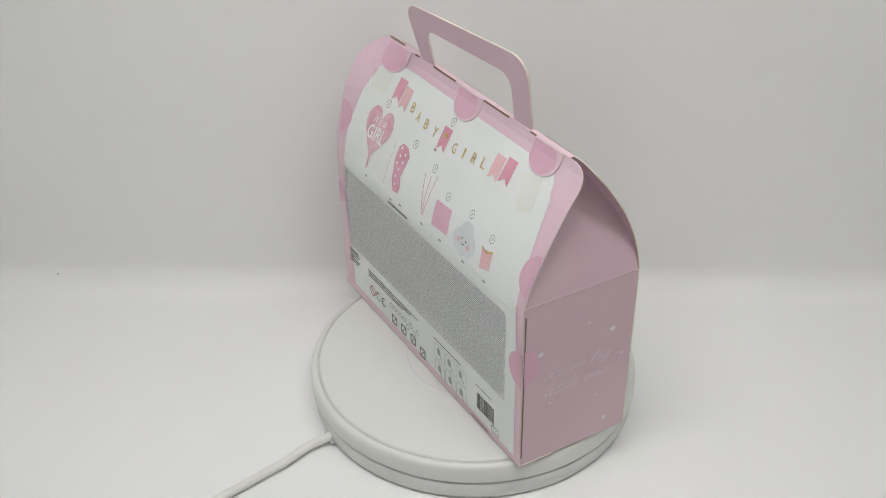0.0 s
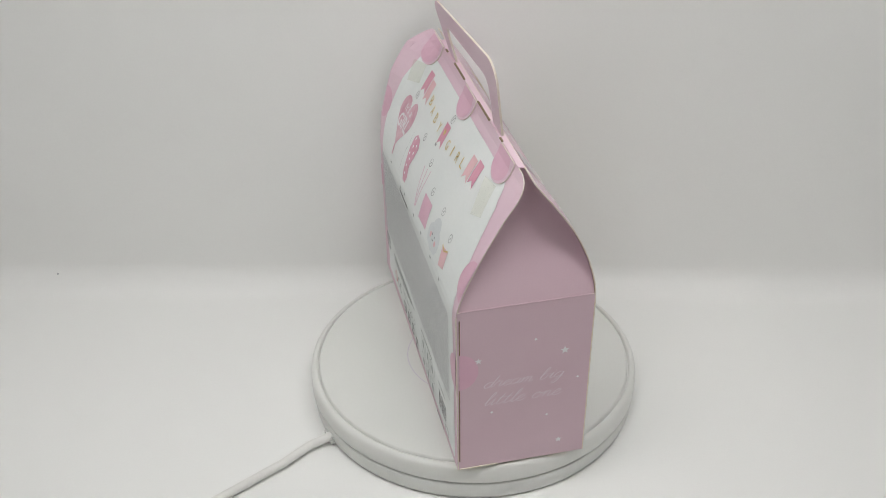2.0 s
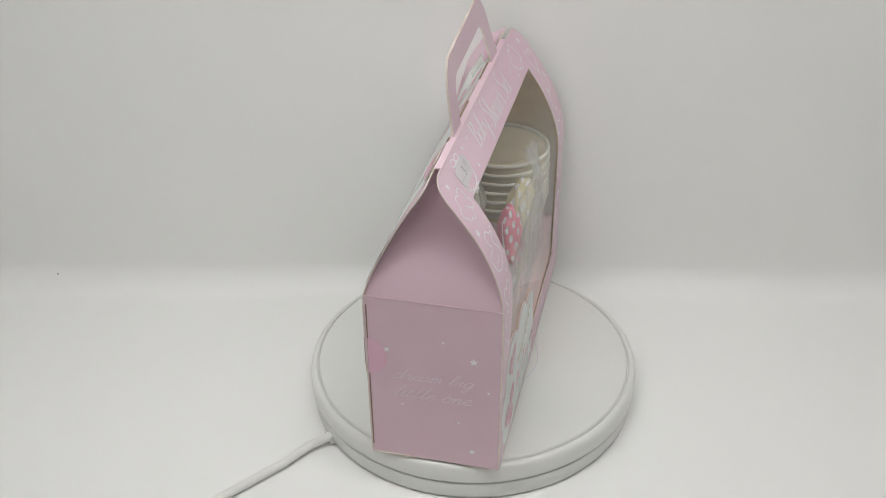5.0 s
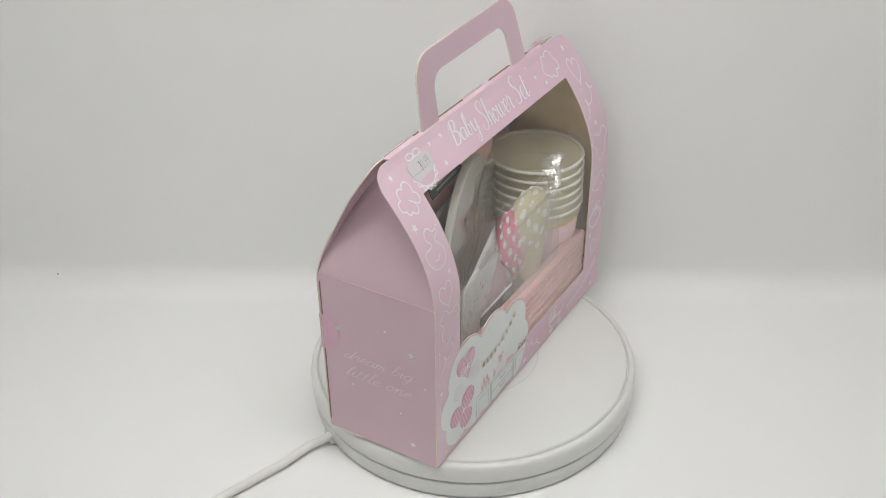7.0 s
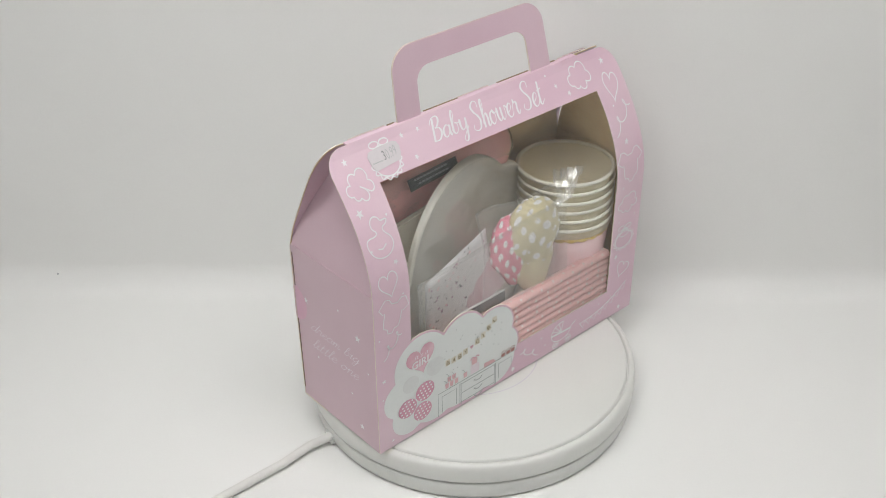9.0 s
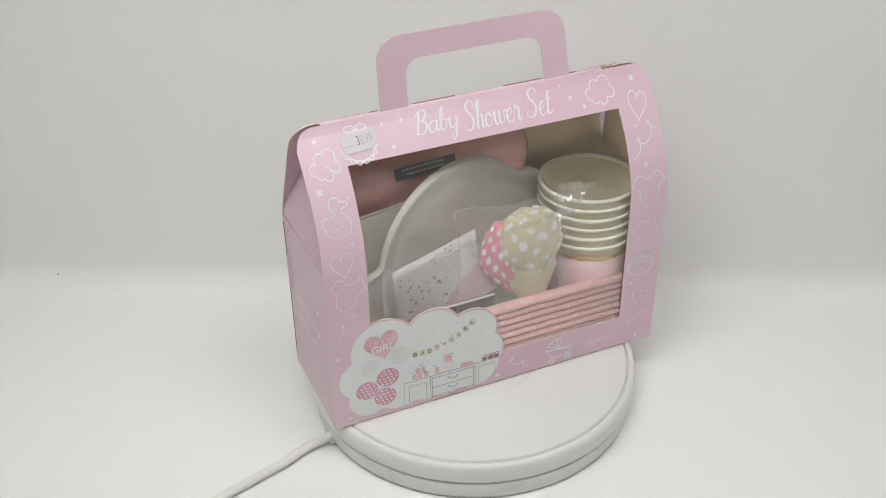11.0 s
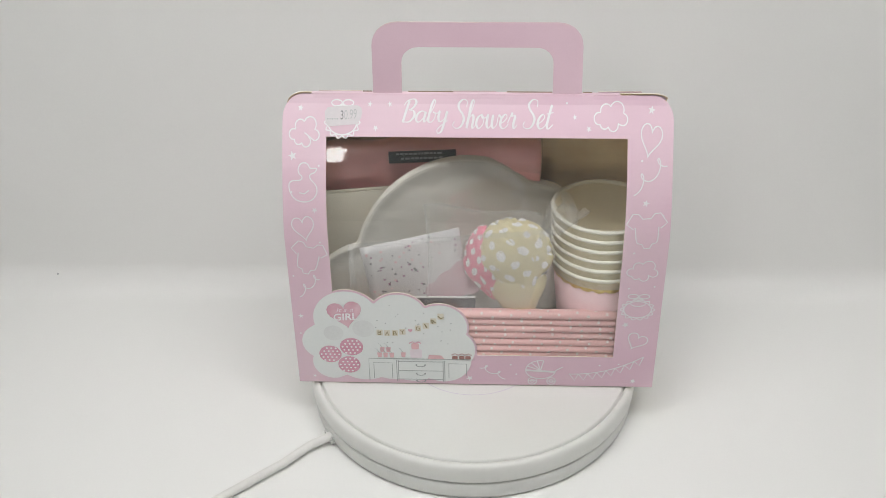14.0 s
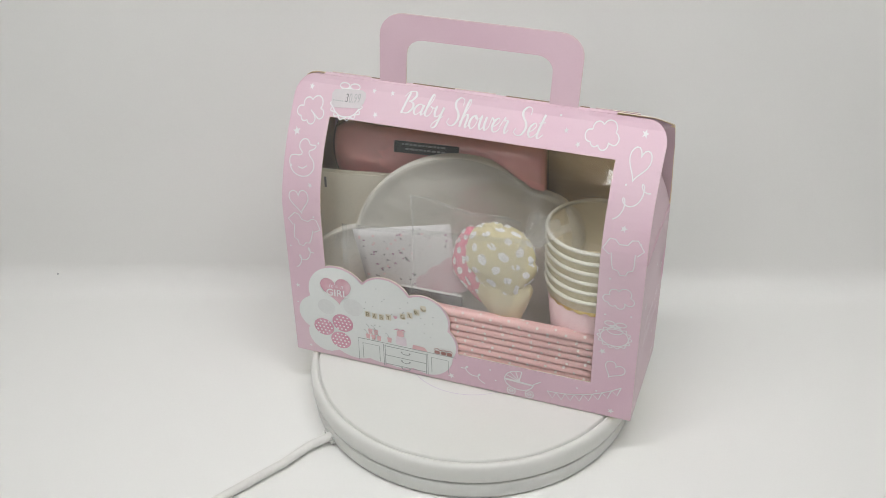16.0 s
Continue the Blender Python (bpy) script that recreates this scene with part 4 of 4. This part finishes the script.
    for i, u in enumerate((.0262, .0412, .0566)):
        for j, v in enumerate((.0275, .0120)):
            bm = bmesh.new()
            stroke(bm, rounded(u - .0068, v - .0066, u + .0068, v + .0066, .0010, 2), .0004, True)
            fill(bm, ring_pts(u - .0012 + .001 * j, v + .0012, .0026, .0034, 10))
            stroke(bm, [(u, v), (u + .0030, v - .0045)], .0012)
            lay("pictogram", bm, on_back, LINE_PHOTO, p, .0006)
    bm = bmesh.new()
    u = .0775
    while u < .0995:
        w = rng.choice((.0003, .0005, .0008))
        fill(bm, [(u, .0150), (u + w, .0150), (u + w, .0290), (u, .0290)])
        u += w + rng.choice((.0004, .0006))
    lay("bar_pattern", bm, on_back, INK_DARK, p, .0006)
    bm = bmesh.new()
    stroke(bm, rounded(.0965, .0080, .1060, .0135, .0008, 2), .0005, True)
    lay("symbol_print", bm, on_back, INK_GREY, p, .0006)
    # clear tape pieces and border spots
    for pts in ([(-.1096, .1951), (-.0901, .1974), (-.0858, .1851), (-.1042, .1809)], [(.0815, .1946), (.1002, .1970), (.1044, .1792), (.0903, .1742)]):
        piece = lay("tape_piece", fill(bmesh.new(), pts), on_back, TAPE, p, .0012, 0, "yellowish clear adhesive tape")
        piece.visible_shadow = False
    for u, v, r, a0, a1 in ((-.1270, .1560, .0125, -85, 95), (.1293, .1500, .0130, 92, 268), (.1300, .0830, .0140, 90, 270), (-.1300, .0900, .0100, -90, 90)):
        lay("border_spot", fill(bmesh.new(), ring_pts(u, v, r, r, 16, a0, a1)), on_back, PINK_DEEP, p, .0005, 0, "deeper pink printed spot")


def print_end(p, surface):
    for text, u0, v0, u1, v1 in (("dream big", -.0265, .0640, .0270, .0772), ("little one", -.0265, .0535, .0258, .0635)):
        lay("handwriting", script(text, u0, v0, u1, v1, .00038, .0006, .45), surface, INK_SOFT, p, .0004, 0, "thin white handwriting")
    for u, v, r in ((-.0304, .0908, .0026), (.0266, .0897, .0032), (.0256, .0139, .0026)):
        lay("star_print", fill(bmesh.new(), star_pts(u, v, r, 20)), surface, INK_WHITE, p, .0004)
    for u, v in ((.0069, .1018), (.0363, .0662), (-.0212, .0472), (.0165, .0379)):
        lay("star_print", fill(bmesh.new(), star_pts(u, v, .0013, 40)), surface, INK_WHITE, p, .0004)
    side = -1 if surface is on_left_end else 1
    a = (-90, 90) if side < 0 else (90, 270)
    lay("border_spot", fill(bmesh.new(), ring_pts(side * (HD - .0012), .0835, .0125, .0140, 16, *a)), surface, PINK_DEEP, p, .0004, 0, "deeper pink printed spot")


GIFT = gift_box()


# ---- contents; each is placed in the box's own space ----
RIDING = [(GIFT, Matrix())]


def riding(ob, m):
    RIDING.append((ob, m))
    return ob


def paper_cup():
    c = thing("paper_cup", "pink paper cup with white rim and scalloped gold band", "cup", "stack of paper cups")
    bm, r = lathe([(.0001, .004), (.0255, .004), (.0262, .0002), (.0268, .0002), (.0358, .0875), (.0352, .0875), (.0262, .0045), (.0001, .0046)], 72)
    for k, f in enumerate(bm.faces):
        f.material_index = 1 if k >= 4 * 72 else 0
    part("body", bm, [CUP_PINK, CUP_WHITE], c, "", True)
    bm, r = lathe([(.0362 + .0015 * math.cos(a), .0885 + .0015 * math.sin(a)) for a in (2 * math.pi * k / 10 for k in range(11))], 72)
    part("rim", bm, CUP_RIM, c, "rolled white paper rim", True)
    bm = bmesh.new()
    seg = 144
    top = [bm.verts.new((.0362 * math.cos(2 * math.pi * k / seg), .0362 * math.sin(2 * math.pi * k / seg), .0872)) for k in range(seg)]
    bot = []
    for k in range(seg):
        z = .0790 - .0016 * abs(math.sin(12 * 2 * math.pi * k / seg))
        q = .0268 + (.0358 - .0268) * z / .0875 + .0003
        bot.append(bm.verts.new((q * math.cos(2 * math.pi * k / seg), q * math.sin(2 * math.pi * k / seg), z)))
    for k in range(seg):
        bm.faces.new((bot[k], bot[(k + 1) % seg], top[(k + 1) % seg], top[k]))
    part("gold_band", bm, GOLD, c, "scalloped gold foil band", True)
    bm, r = lathe([(.0354, .0808), (.0362, .0812), (.0366, .0874)], 72)
    part("upper_band", bm, CUP_BAND_SHADE, c, "pale gold band darkened for the shade between the rims", True)
    return c


cup = paper_cup()
CUP_AT = (.0912, -.0022)
riding(cup, pose(*CUP_AT, .0014))
for k in range(1, 6):
    riding(copy_thing(cup, Matrix()), pose(CUP_AT[0] - .0002 * k, CUP_AT[1] + .0002 * (k % 3), .0014 + .0079 * k, 0, 0, 17 * k))


def cup_wrap():
    w = thing("cup_wrap", "crinkled clear film stretched over the paper cups", "plastic film")
    bm, rings = lathe([(.0378 * f, 0) for f in (.02, .2, .4, .6, .75, .88, .97, 1.0)], 64)
    for f in bm.faces[:]:
        f.normal_flip()
    for v in bm.verts:
        r = math.hypot(v.co.x, v.co.y) / .0378
        v.co.z = .0005 - .004 * (1 - r * r) + .0022 * noise.noise((v.co.x * 70, v.co.y * 70, 2)) + .0012 * abs(noise.noise((v.co.x * 150, v.co.y * 120, 6)))
    part("wrap_film", bm, CUP_WRAP, w, "", True).visible_shadow = False
    return w


riding(cup_wrap(), pose(CUP_AT[0] - .001, CUP_AT[1], .0014 + .0079 * 5 + .0915))

# cloud-shaped plates, leaning together
PLATE_LOBES = [(-.0195, .0930, .0720), (-.086, .0600, .047), (.034, .099, .0400), (.026, .050, .042), (-.03, .044, .044)]


def party_plate():
    pl = thing("paper_plate", "white cloud-shaped paper plate standing upright in the box", "plate", "cloud-shaped plates")
    bm = bmesh.new()
    mid = (-.025, .075)
    rim = lobes(PLATE_LOBES, mid, 128)
    loops = []
    for f, y in ((1.0, .0012), (.995, 0.0), (.965, -.0006), (.94, .0002), (.88, .0026), (.80, .0031), (.4, .0032)):
        loops.append([bm.verts.new((mid[0] + (u - mid[0]) * f, y, mid[1] + (v - mid[1]) * f)) for u, v in rim])
    for a, b in zip(loops, loops[1:]):
        for k in range(128):
            bm.faces.new((a[k], a[(k + 1) % 128], b[(k + 1) % 128], b[k]))
    bm.faces.new(loops[-1])
    part("dish", bm, PLATE, pl, "", True)
    return pl


plate = party_plate()
LEAN = pose(.0040, -.0010, .0014, -1.2, 0, 16)
riding(plate, LEAN)
for k in range(1, 4):
    riding(copy_thing(plate, Matrix()), LEAN @ pose(.0006 * k, .0011 * k, .0001 * k))


def plate_wrap():
    w = thing("plate_wrap", "creased clear plastic film wrapped over the paper plates", "plastic film")
    mid = (-.025, .075)
    rim = lobes(PLATE_LOBES, mid, 96)
    bm = bmesh.new()
    rings = []
    for k in range(22):
        f = .985 - .97 * k / 21
        row = []
        for u, v in rim:
            x, z = mid[0] + (u - mid[0]) * f, mid[1] + (v - mid[1]) * f
            fold = abs(noise.noise((x * 16 + z * 34, z * 9 - x * 12, 5))) * .0075 + abs(noise.noise((x * 52 - z * 60, z * 30, 8))) * .0016
            row.append(bm.verts.new((x, -.0012 - fold * min(1, k / 3), z)))
        rings.append(row)
    for a, b in zip(rings, rings[1:]):
        for k in range(96):
            bm.faces.new((a[k], a[(k + 1) % 96], b[(k + 1) % 96], b[k]))
    bm.faces.new(rings[-1])
    sheet = part("wrap_film", bm, PLATE_WRAP, w, "", True)
    sheet.visible_shadow = False
    return w


riding(plate_wrap(), LEAN)


def napkin_pack():
    n = thing("napkin_pack", "pack of pink paper napkins wrapped in glossy film", "napkins")
    sec = [(.020, .0014), (.0185, .040), (.0175, .080), (.0150, .115), (.0125, .138), (.0094, .1460), (.0072, .1520), (.0068, .1585), (.0086, .1655), (.0125, .1712), (.0190, .1750),
           (.0190, .1735), (.0212, .1600), (.0260, .140), (.032, .110), (.0365, .080), (.0365, .0014)]
    for name, grow, mat, lab in (("napkins", 0.0, NAPKIN, "folded pink napkins"), ("wrapper", .0012, WRAP, "creased clear wrapping film")):
        bm = bmesh.new()
        cy, cz = .026, .09
        loops = []
        n_x = 36
        for i in range(n_x + 1):
            f = i / n_x
            x = -.1080 + .1540 * f
            tuck = 1 - .10 * max(0, abs(2 * f - 1) - .86) / .14
            row = []
            for j, (y, z) in enumerate(sec):
                w = noise.noise((x * 38, j * .35, grow * 900)) * .0011 * (1.0 if grow else .7) - abs(noise.noise((x * 24 + j * .22, j * .30 - x * 9, 4))) * .0034
                yy, zz = cy + (y - cy) * tuck, z if z < .01 else cz + (z - cz) * (1 - (1 - tuck) * .4)
                s = Vector((yy - cy, zz - cz)).normalized()
                row.append(bm.verts.new((x + (grow if f == 1 else -grow if f == 0 else 0), yy + s.x * (grow * .7) + (w if z > .02 else 0), zz + s.y * grow * .5 + (w * .8 if z > .1 else 0))))
            loops.append(row)
        for a, b in zip(loops, loops[1:]):
            for j in range(len(sec) - 1):
                bm.faces.new((a[j], b[j], b[j + 1], a[j + 1]))
        bm.faces.new(loops[0])
        bm.faces.new(loops[-1][::-1])
        ob = part(name, bm, mat, n, lab, True)
        if grow:
            ob.visible_shadow = False
    lab = box((.047, .0004, .0082), (0, 0, 0))
    l = part("label", lab, LABEL, n, "charcoal paper label with pale print")
    l.matrix_basis = pose(-.0375, .0047, .1655, -24, 0, 1.5)
    bm = bmesh.new()
    rng = random.Random(3)
    for row, z in enumerate((.0014, -.0018)):
        u = -.0150 if row else -.018
        while u < .014:
            w = rng.uniform(.0012, .0034)
            fill(bm, [(u, z), (u + w, z), (u + w, z + .0013), (u, z + .0013)])
            u += w + .0008
    for v in bm.verts:
        v.co = (v.co.x, -.0004, v.co.y)
    part("label_bars", bm, LINE_PHOTO, l)
    return n


riding(napkin_pack(), pose(0, .0004, 0, 0, 0, 4))


def cream_folder():
    c = thing("cream_folder", "folded cream card folder standing behind the plates", "folder")
    for k, (y, top) in enumerate(((.0090, .1415), (.0108, .1428), (.0126, .1412))):
        bm = box((.112, .0012, top - .0014), (-.0625 + .0006 * k, y, .0014 + (top - .0014) / 2), .0006)
        part("card_leaf", bm, CREAM, c)
    part("slit", box((.0016, .0004, .0085), (-.1125, .0082, .1330), .0001), INK_GREY, c, "small dark slit")
    return c


riding(cream_folder(), pose(0, .0010, 0, 0, 0, 10))


def confetti_card():
    c = thing("confetti_card", "white card printed with small grey confetti dots", "card")
    tilt = pose(-.0804, 0, .1140, 0, -7.2, 0)

    def sheet(u0, v0, u1, v1, dy, clip=True):
        bm = bmesh.new()
        n = 12
        g = []
        for j in range(n + 1):
            row = []
            for i in range(n + 1):
                q = tilt @ Vector((u0 + (u1 - u0) * i / n, 0, v0 + (v1 - v0) * j / n))
                z = max(q.z, .0016)
                e = (q.x + .0804) / .080
                y = -.0290 - .0080 * min(1, max(0, (z - .060) / .055)) * (1 - 2.2 * e)
                row.append(bm.verts.new((q.x, y + dy, z)))
            g.append(row)
        for a, b in zip(g, g[1:]):
            for i in range(n):
                bm.faces.new((a[i], a[i + 1], b[i + 1], b[i]))
        ext = bmesh.ops.extrude_face_region(bm, geom=bm.faces[:])
        bmesh.ops.translate(bm, verts=[v for v in ext["geom"] if isinstance(v, bmesh.types.BMVert)], vec=(0, .0005, 0))
        return bm
    part("leaf", sheet(0, -.112, .0690, 0, 0), CONFETTI, c, "white leaf with confetti dots", True)
    rng = random.Random(19)
    for mat, count in ((INK_GREY, 34), (material("mauve_dot_print", (.36, .20, .30), .5), 30), (PINK_PALE, 26)):
        bm = bmesh.new()
        for k in range(count):
            a, b, r = rng.uniform(.002, .067), -rng.uniform(.002, .066), rng.uniform(.0006, .0011)
            q0 = tilt @ Vector((a, 0, b))
            vs = []
            for j in range(8):
                q = q0 + Vector((r * math.cos(j * math.pi / 4), 0, r * math.sin(j * math.pi / 4)))
                e = (q.x + .0804) / .080
                vs.append(bm.verts.new((q.x, -.0294 - .0080 * min(1, max(0, (q.z - .060) / .055)) * (1 - 2.2 * e), q.z)))
            bm.faces.new(vs)
        tagged(part("confetti_dots", bm, mat, c, "small printed confetti dots"), kind="stuff")
    part("dark_band", box((.047, .0008, .0670), (-.0235, -.0302, .0352), .0002), INK_DARK, c, "black lower band")
    edge = part("band_edge", box((.047, .0010, .0016), (0, 0, 0), .0003), PAPER, c, "white folded edge")
    edge.matrix_basis = pose(-.0235, -.0303, .0693, 0, -1.0, 0)
    # blush patch that paints the pink balloon's blurred reflection onto the card
    haze = lobes([(-.017, .078, .012), (-.006, .084, .014), (-.028, .073, .008)], (-.014, .079), 40)
    bm = fill(bmesh.new(), haze)
    for v in bm.verts:
        e = (v.co.x + .0804) / .080
        z = v.co.y
        v.co = (v.co.x, -.0292 - .0080 * min(1, max(0, (z - .060) / .055)) * (1 - 2.2 * e), z)
    part("painted_reflection", bm, material("balloon_reflection_pink", (.58, .36, .41), .5, (.64, .52, .56), 90), c, "blush patch painted as the pink balloon's blurred reflection")
    return c


riding(confetti_card(), Matrix())


def folded_balloons():
    def skin_point(p, centre, radii, tail, seed):
        """A point of the folded skin for a direction p."""
        crease = abs(noise.noise(Vector((p.x * 2.6 + p.z * 1.3 + seed, p.y * 1.5, p.z * .7 - p.x * .5))))
        fold = 1.03 + .07 * noise.noise(p * 1.6 + Vector((seed, 0, 0))) - .085 * max(0, .13 - crease) / .13
        q = Vector((p.x * radii[0], p.y * radii[1], p.z * radii[2])) * fold
        if p.z < -.35:
            f = (-.35 - p.z) / .65
            q.z -= tail * f
            q.x = q.x * (1 - .42 * f) + .007 * f
        return q + Vector(centre)

    def blob(form, n=40):
        bm = bmesh.new()
        bmesh.ops.create_uvsphere(bm, u_segments=n, v_segments=n, radius=1)
        for v in bm.verts:
            v.co = skin_point(v.co.normalized(), *form)
        return bm

    def spots(form, count, size, cloud):
        """Printed spots: round, or small clouds of three lobes."""
        bm = bmesh.new()
        for k in range(count):
            z = 1 - 2 * (k + .5) / count
            a = 2.39996 * k
            d = Vector((math.sqrt(1 - z * z) * math.cos(a), math.sqrt(1 - z * z) * math.sin(a), z))
            if d.y > .35:
                continue
            s1 = d.orthogonal().normalized()
            s2 = d.cross(s1)
            turn, r0 = rng_spots.uniform(0, 6.28), size * rng_spots.uniform(.85, 1.15)
            vs, ways = [], []
            for j in range(18):
                b = 2 * math.pi * j / 18
                r = r0 * ((1.08 + .17 * math.cos(2 * b) + .13 * abs(math.sin(2.5 * b)) - (.16 if math.sin(b) < -.3 else 0)) if cloud else 1)
                ways.append((d + r * (s1 * math.cos(b + turn) + s2 * math.sin(b + turn))).normalized())
                vs.append(bm.verts.new(skin_point(ways[-1], *form)))
            inner = [bm.verts.new(skin_point((d * .5 + q * .5).normalized(), *form)) for q in ways]
            mid = bm.verts.new(skin_point(d, *form))
            for j in range(18):
                bm.faces.new((inner[j], vs[j], vs[(j + 1) % 18], inner[(j + 1) % 18]))
                bm.faces.new((mid, inner[j], inner[(j + 1) % 18]))
        bmesh.ops.recalc_face_normals(bm, faces=bm.faces[:])
        centre = Vector(form[0])
        for v in bm.verts:
            v.co = centre + (v.co - centre) * 1.016 + (v.co - centre).normalized() * .0002
        return bm

    rng_spots = random.Random(5)
    cream = ((.0268, -.0285, .1065), (.0258, .0108, .0275), .0060, 2.0)
    neck = ((.0285, -.0275, .0835), (.0215, .0088, .0150), .0230, 5.5)
    pink = ((.0075, -.0245, .0985), (.0155, .0100, .0265), .0060, 5.0)
    latex = material("cream_latex", (.71, .64, .39), .4, (.67, .60, .40), 60)
    a = thing("cream_balloon", "folded cream latex balloon with white cloud prints", "balloon", "folded balloons")
    part("skin", blob(cream), latex, a, "", True)
    tagged(part("printed_clouds", spots(cream, 66, .110, True), INK_WHITE, a, "white printed clouds"), kind="stuff")
    part("neck", blob(neck, 24), latex, a, "plain cream folded neck", True)
    b = thing("pink_balloon", "folded bright pink latex balloon with white dots", "balloon", "folded balloons")
    part("skin", blob(pink), material("pink_latex", (.84, .30, .40), .4, (.80, .26, .36), 60), b, "", True)
    tagged(part("printed_dots", spots(pink, 70, .110, False), INK_WHITE, b, "white printed dots"), kind="stuff")
    return a, b


for b in folded_balloons():
    riding(b, Matrix())


def film_sheet(grid):
    bm = bmesh.new()
    g = [[bm.verts.new(p) for p in row] for row in grid]
    for a, b in zip(g, g[1:]):
        for i in range(len(a) - 1):
            bm.faces.new((a[i], a[i + 1], b[i + 1], b[i]))
    return bm


def welded_edge(points, step, parent):
    """A flat welded strip along a film's edge."""
    bm = bmesh.new()
    ends = [(bm.verts.new(p + Vector((0, -.0003, 0))), bm.verts.new(p + step + Vector((0, -.0003, 0)))) for p in points]
    for a, b in zip(ends, ends[1:]):
        bm.faces.new((a[0], b[0], b[1], a[1]))
    part("seam", bm, SEAM, parent, "whitish welded film edge", True).visible_shadow = False


def card_sleeve():
    c = thing("card_sleeve", "flat clear plastic sleeve around the confetti card", "plastic sleeve")
    grid = []
    for j in range(25):
        row = []
        for i in range(49):
            f, h = i / 48, j / 24
            top = .1180 + .016 * f
            x = -.088 + .142 * f * (1 - .12 * (1 - h))
            z = .0675 + (top - .0675) * h
            crush = .0008 + .0026 * max(0, f - .60)
            y = -.0405 + crush * (noise.noise((x * 90, z * 60, 3)) + .6 * abs(noise.noise((x * 160, z * 170, 9)))) + .0030 * h * (1 - f)
            row.append(Vector((x, y, z)))
        grid.append(row)
    part("front_film", film_sheet(grid), BAG, c, "", True).visible_shadow = False
    welded_edge(grid[-1], Vector((0, 0, -.0040)), c)
    welded_edge([row[0] for row in grid], Vector((.0040, 0, 0)), c)
    return c


def clear_bag():
    c = thing("clear_bag", "crumpled clear plastic bag around the folded balloons", "bag")
    grid = []
    for j in range(27):
        row = []
        for i in range(33):
            f, h = i / 32, j / 26
            x = -.0360 + .0035 * math.sin(3 * h) + .088 * f * (1 - .10 * h)
            top = .1500 - .006 * f + .0012 * math.sin(9 * f)
            z = .0690 + (top - .0690) * h
            y = -.0424 + max(0, z - .120) * .20 + .0016 * abs(noise.noise((x * 70 + z * 40, z * 45, 13))) + .0010 * noise.noise((x * 130, z * 110, 4))
            row.append(Vector((x, y, z)))
        grid.append(row)
    part("front_film", film_sheet(grid), BAG, c, "", True).visible_shadow = False
    welded_edge(grid[-1], Vector((0, 0, -.0022)), c)
    welded_edge([row[0] for row in grid], Vector((.0018, 0, 0)), c)
    grid = []
    for j in range(7):
        h = j / 6
        row = []
        for i in range(10):
            f = i / 9
            x = .0430 + .033 * f * (.45 + .55 * h) + .005 * h
            z = .1240 + .024 * h * (1 - .45 * f) + .004 * f
            y = -.0380 + .010 * h + (.0030 if i % 2 else -.0026) * (.4 + .6 * h) + .0036 * noise.noise((x * 190, z * 160, 21))
            row.append(Vector((x, y, z)))
        grid.append(row)
    part("gathered_end", film_sheet(grid), BAG_FOLD, c, "crumpled gathered bag end").visible_shadow = False
    return c


riding(card_sleeve(), Matrix())
riding(clear_bag(), Matrix())


def paper_straw():
    s = thing("paper_straw", "pale pink paper straw with white polka dots", "straw", "bundle of paper straws")
    bm = bmesh.new()
    seg = 14
    loops = []
    for x, r in ((.0985, .0028), (.0985, .00328), (-.0985, .00328), (-.0985, .0028), (.0985, .0028)):
        loops.append([bm.verts.new((x, r * math.cos(2 * math.pi * k / seg), r * math.sin(2 * math.pi * k / seg))) for k in range(seg)])
    for a, b in zip(loops, loops[1:]):
        for k in range(seg):
            bm.faces.new((a[k], a[(k + 1) % seg], b[(k + 1) % seg], b[k]))
    part("tube", bm, STRAW, s, "", True)
    bm = bmesh.new()
    for k in range(75):
        x, a = -.0965 + k * .00260, 2.4 * k
        vs = []
        for j in range(8):
            b = 2 * math.pi * j / 8
            t = a + .00110 * math.sin(b) / .0033
            vs.append(bm.verts.new((x + .00110 * math.cos(b), .00335 * math.cos(t), .00335 * math.sin(t))))
        bm.faces.new(vs)
    bmesh.ops.recalc_face_normals(bm, faces=bm.faces[:])
    dots = part("printed_dots", bm, STRAW_DOT, s, "small white printed dots")
    tagged(dots, kind="stuff")
    return s


straw = paper_straw()
first = True
rng = random.Random(11)
for k in range(11):
    for row in range(2 if k < 10 else 1):
        at = pose(.0035 + rng.uniform(-.0032, .0032), -.0398 + .0054 * row + rng.uniform(-.0003, .0003), .0040 + .0058 * k + .0029 * row, 31 * k + 77 * row, 0, 180 * ((k + row) % 2))
        riding(straw if first else copy_thing(straw, Matrix()), at)
        first = False


# ---- movement ----
def motions():
    steps = [0.5 * k for k in range(33)]
    centre = pose(.0021, -.0010, 0)
    for ob, local in RIDING:
        walk(ob, [(t, pose(0, 0, FLOOR_TO_DISC + .0003, 0, 0, START_ANGLE + SPEED * t) @ centre @ local) for t in steps])
    walk(disc, [(t, pose(0, 0, 0, 0, 0, START_ANGLE + SPEED * t)) for t in steps])


motions()
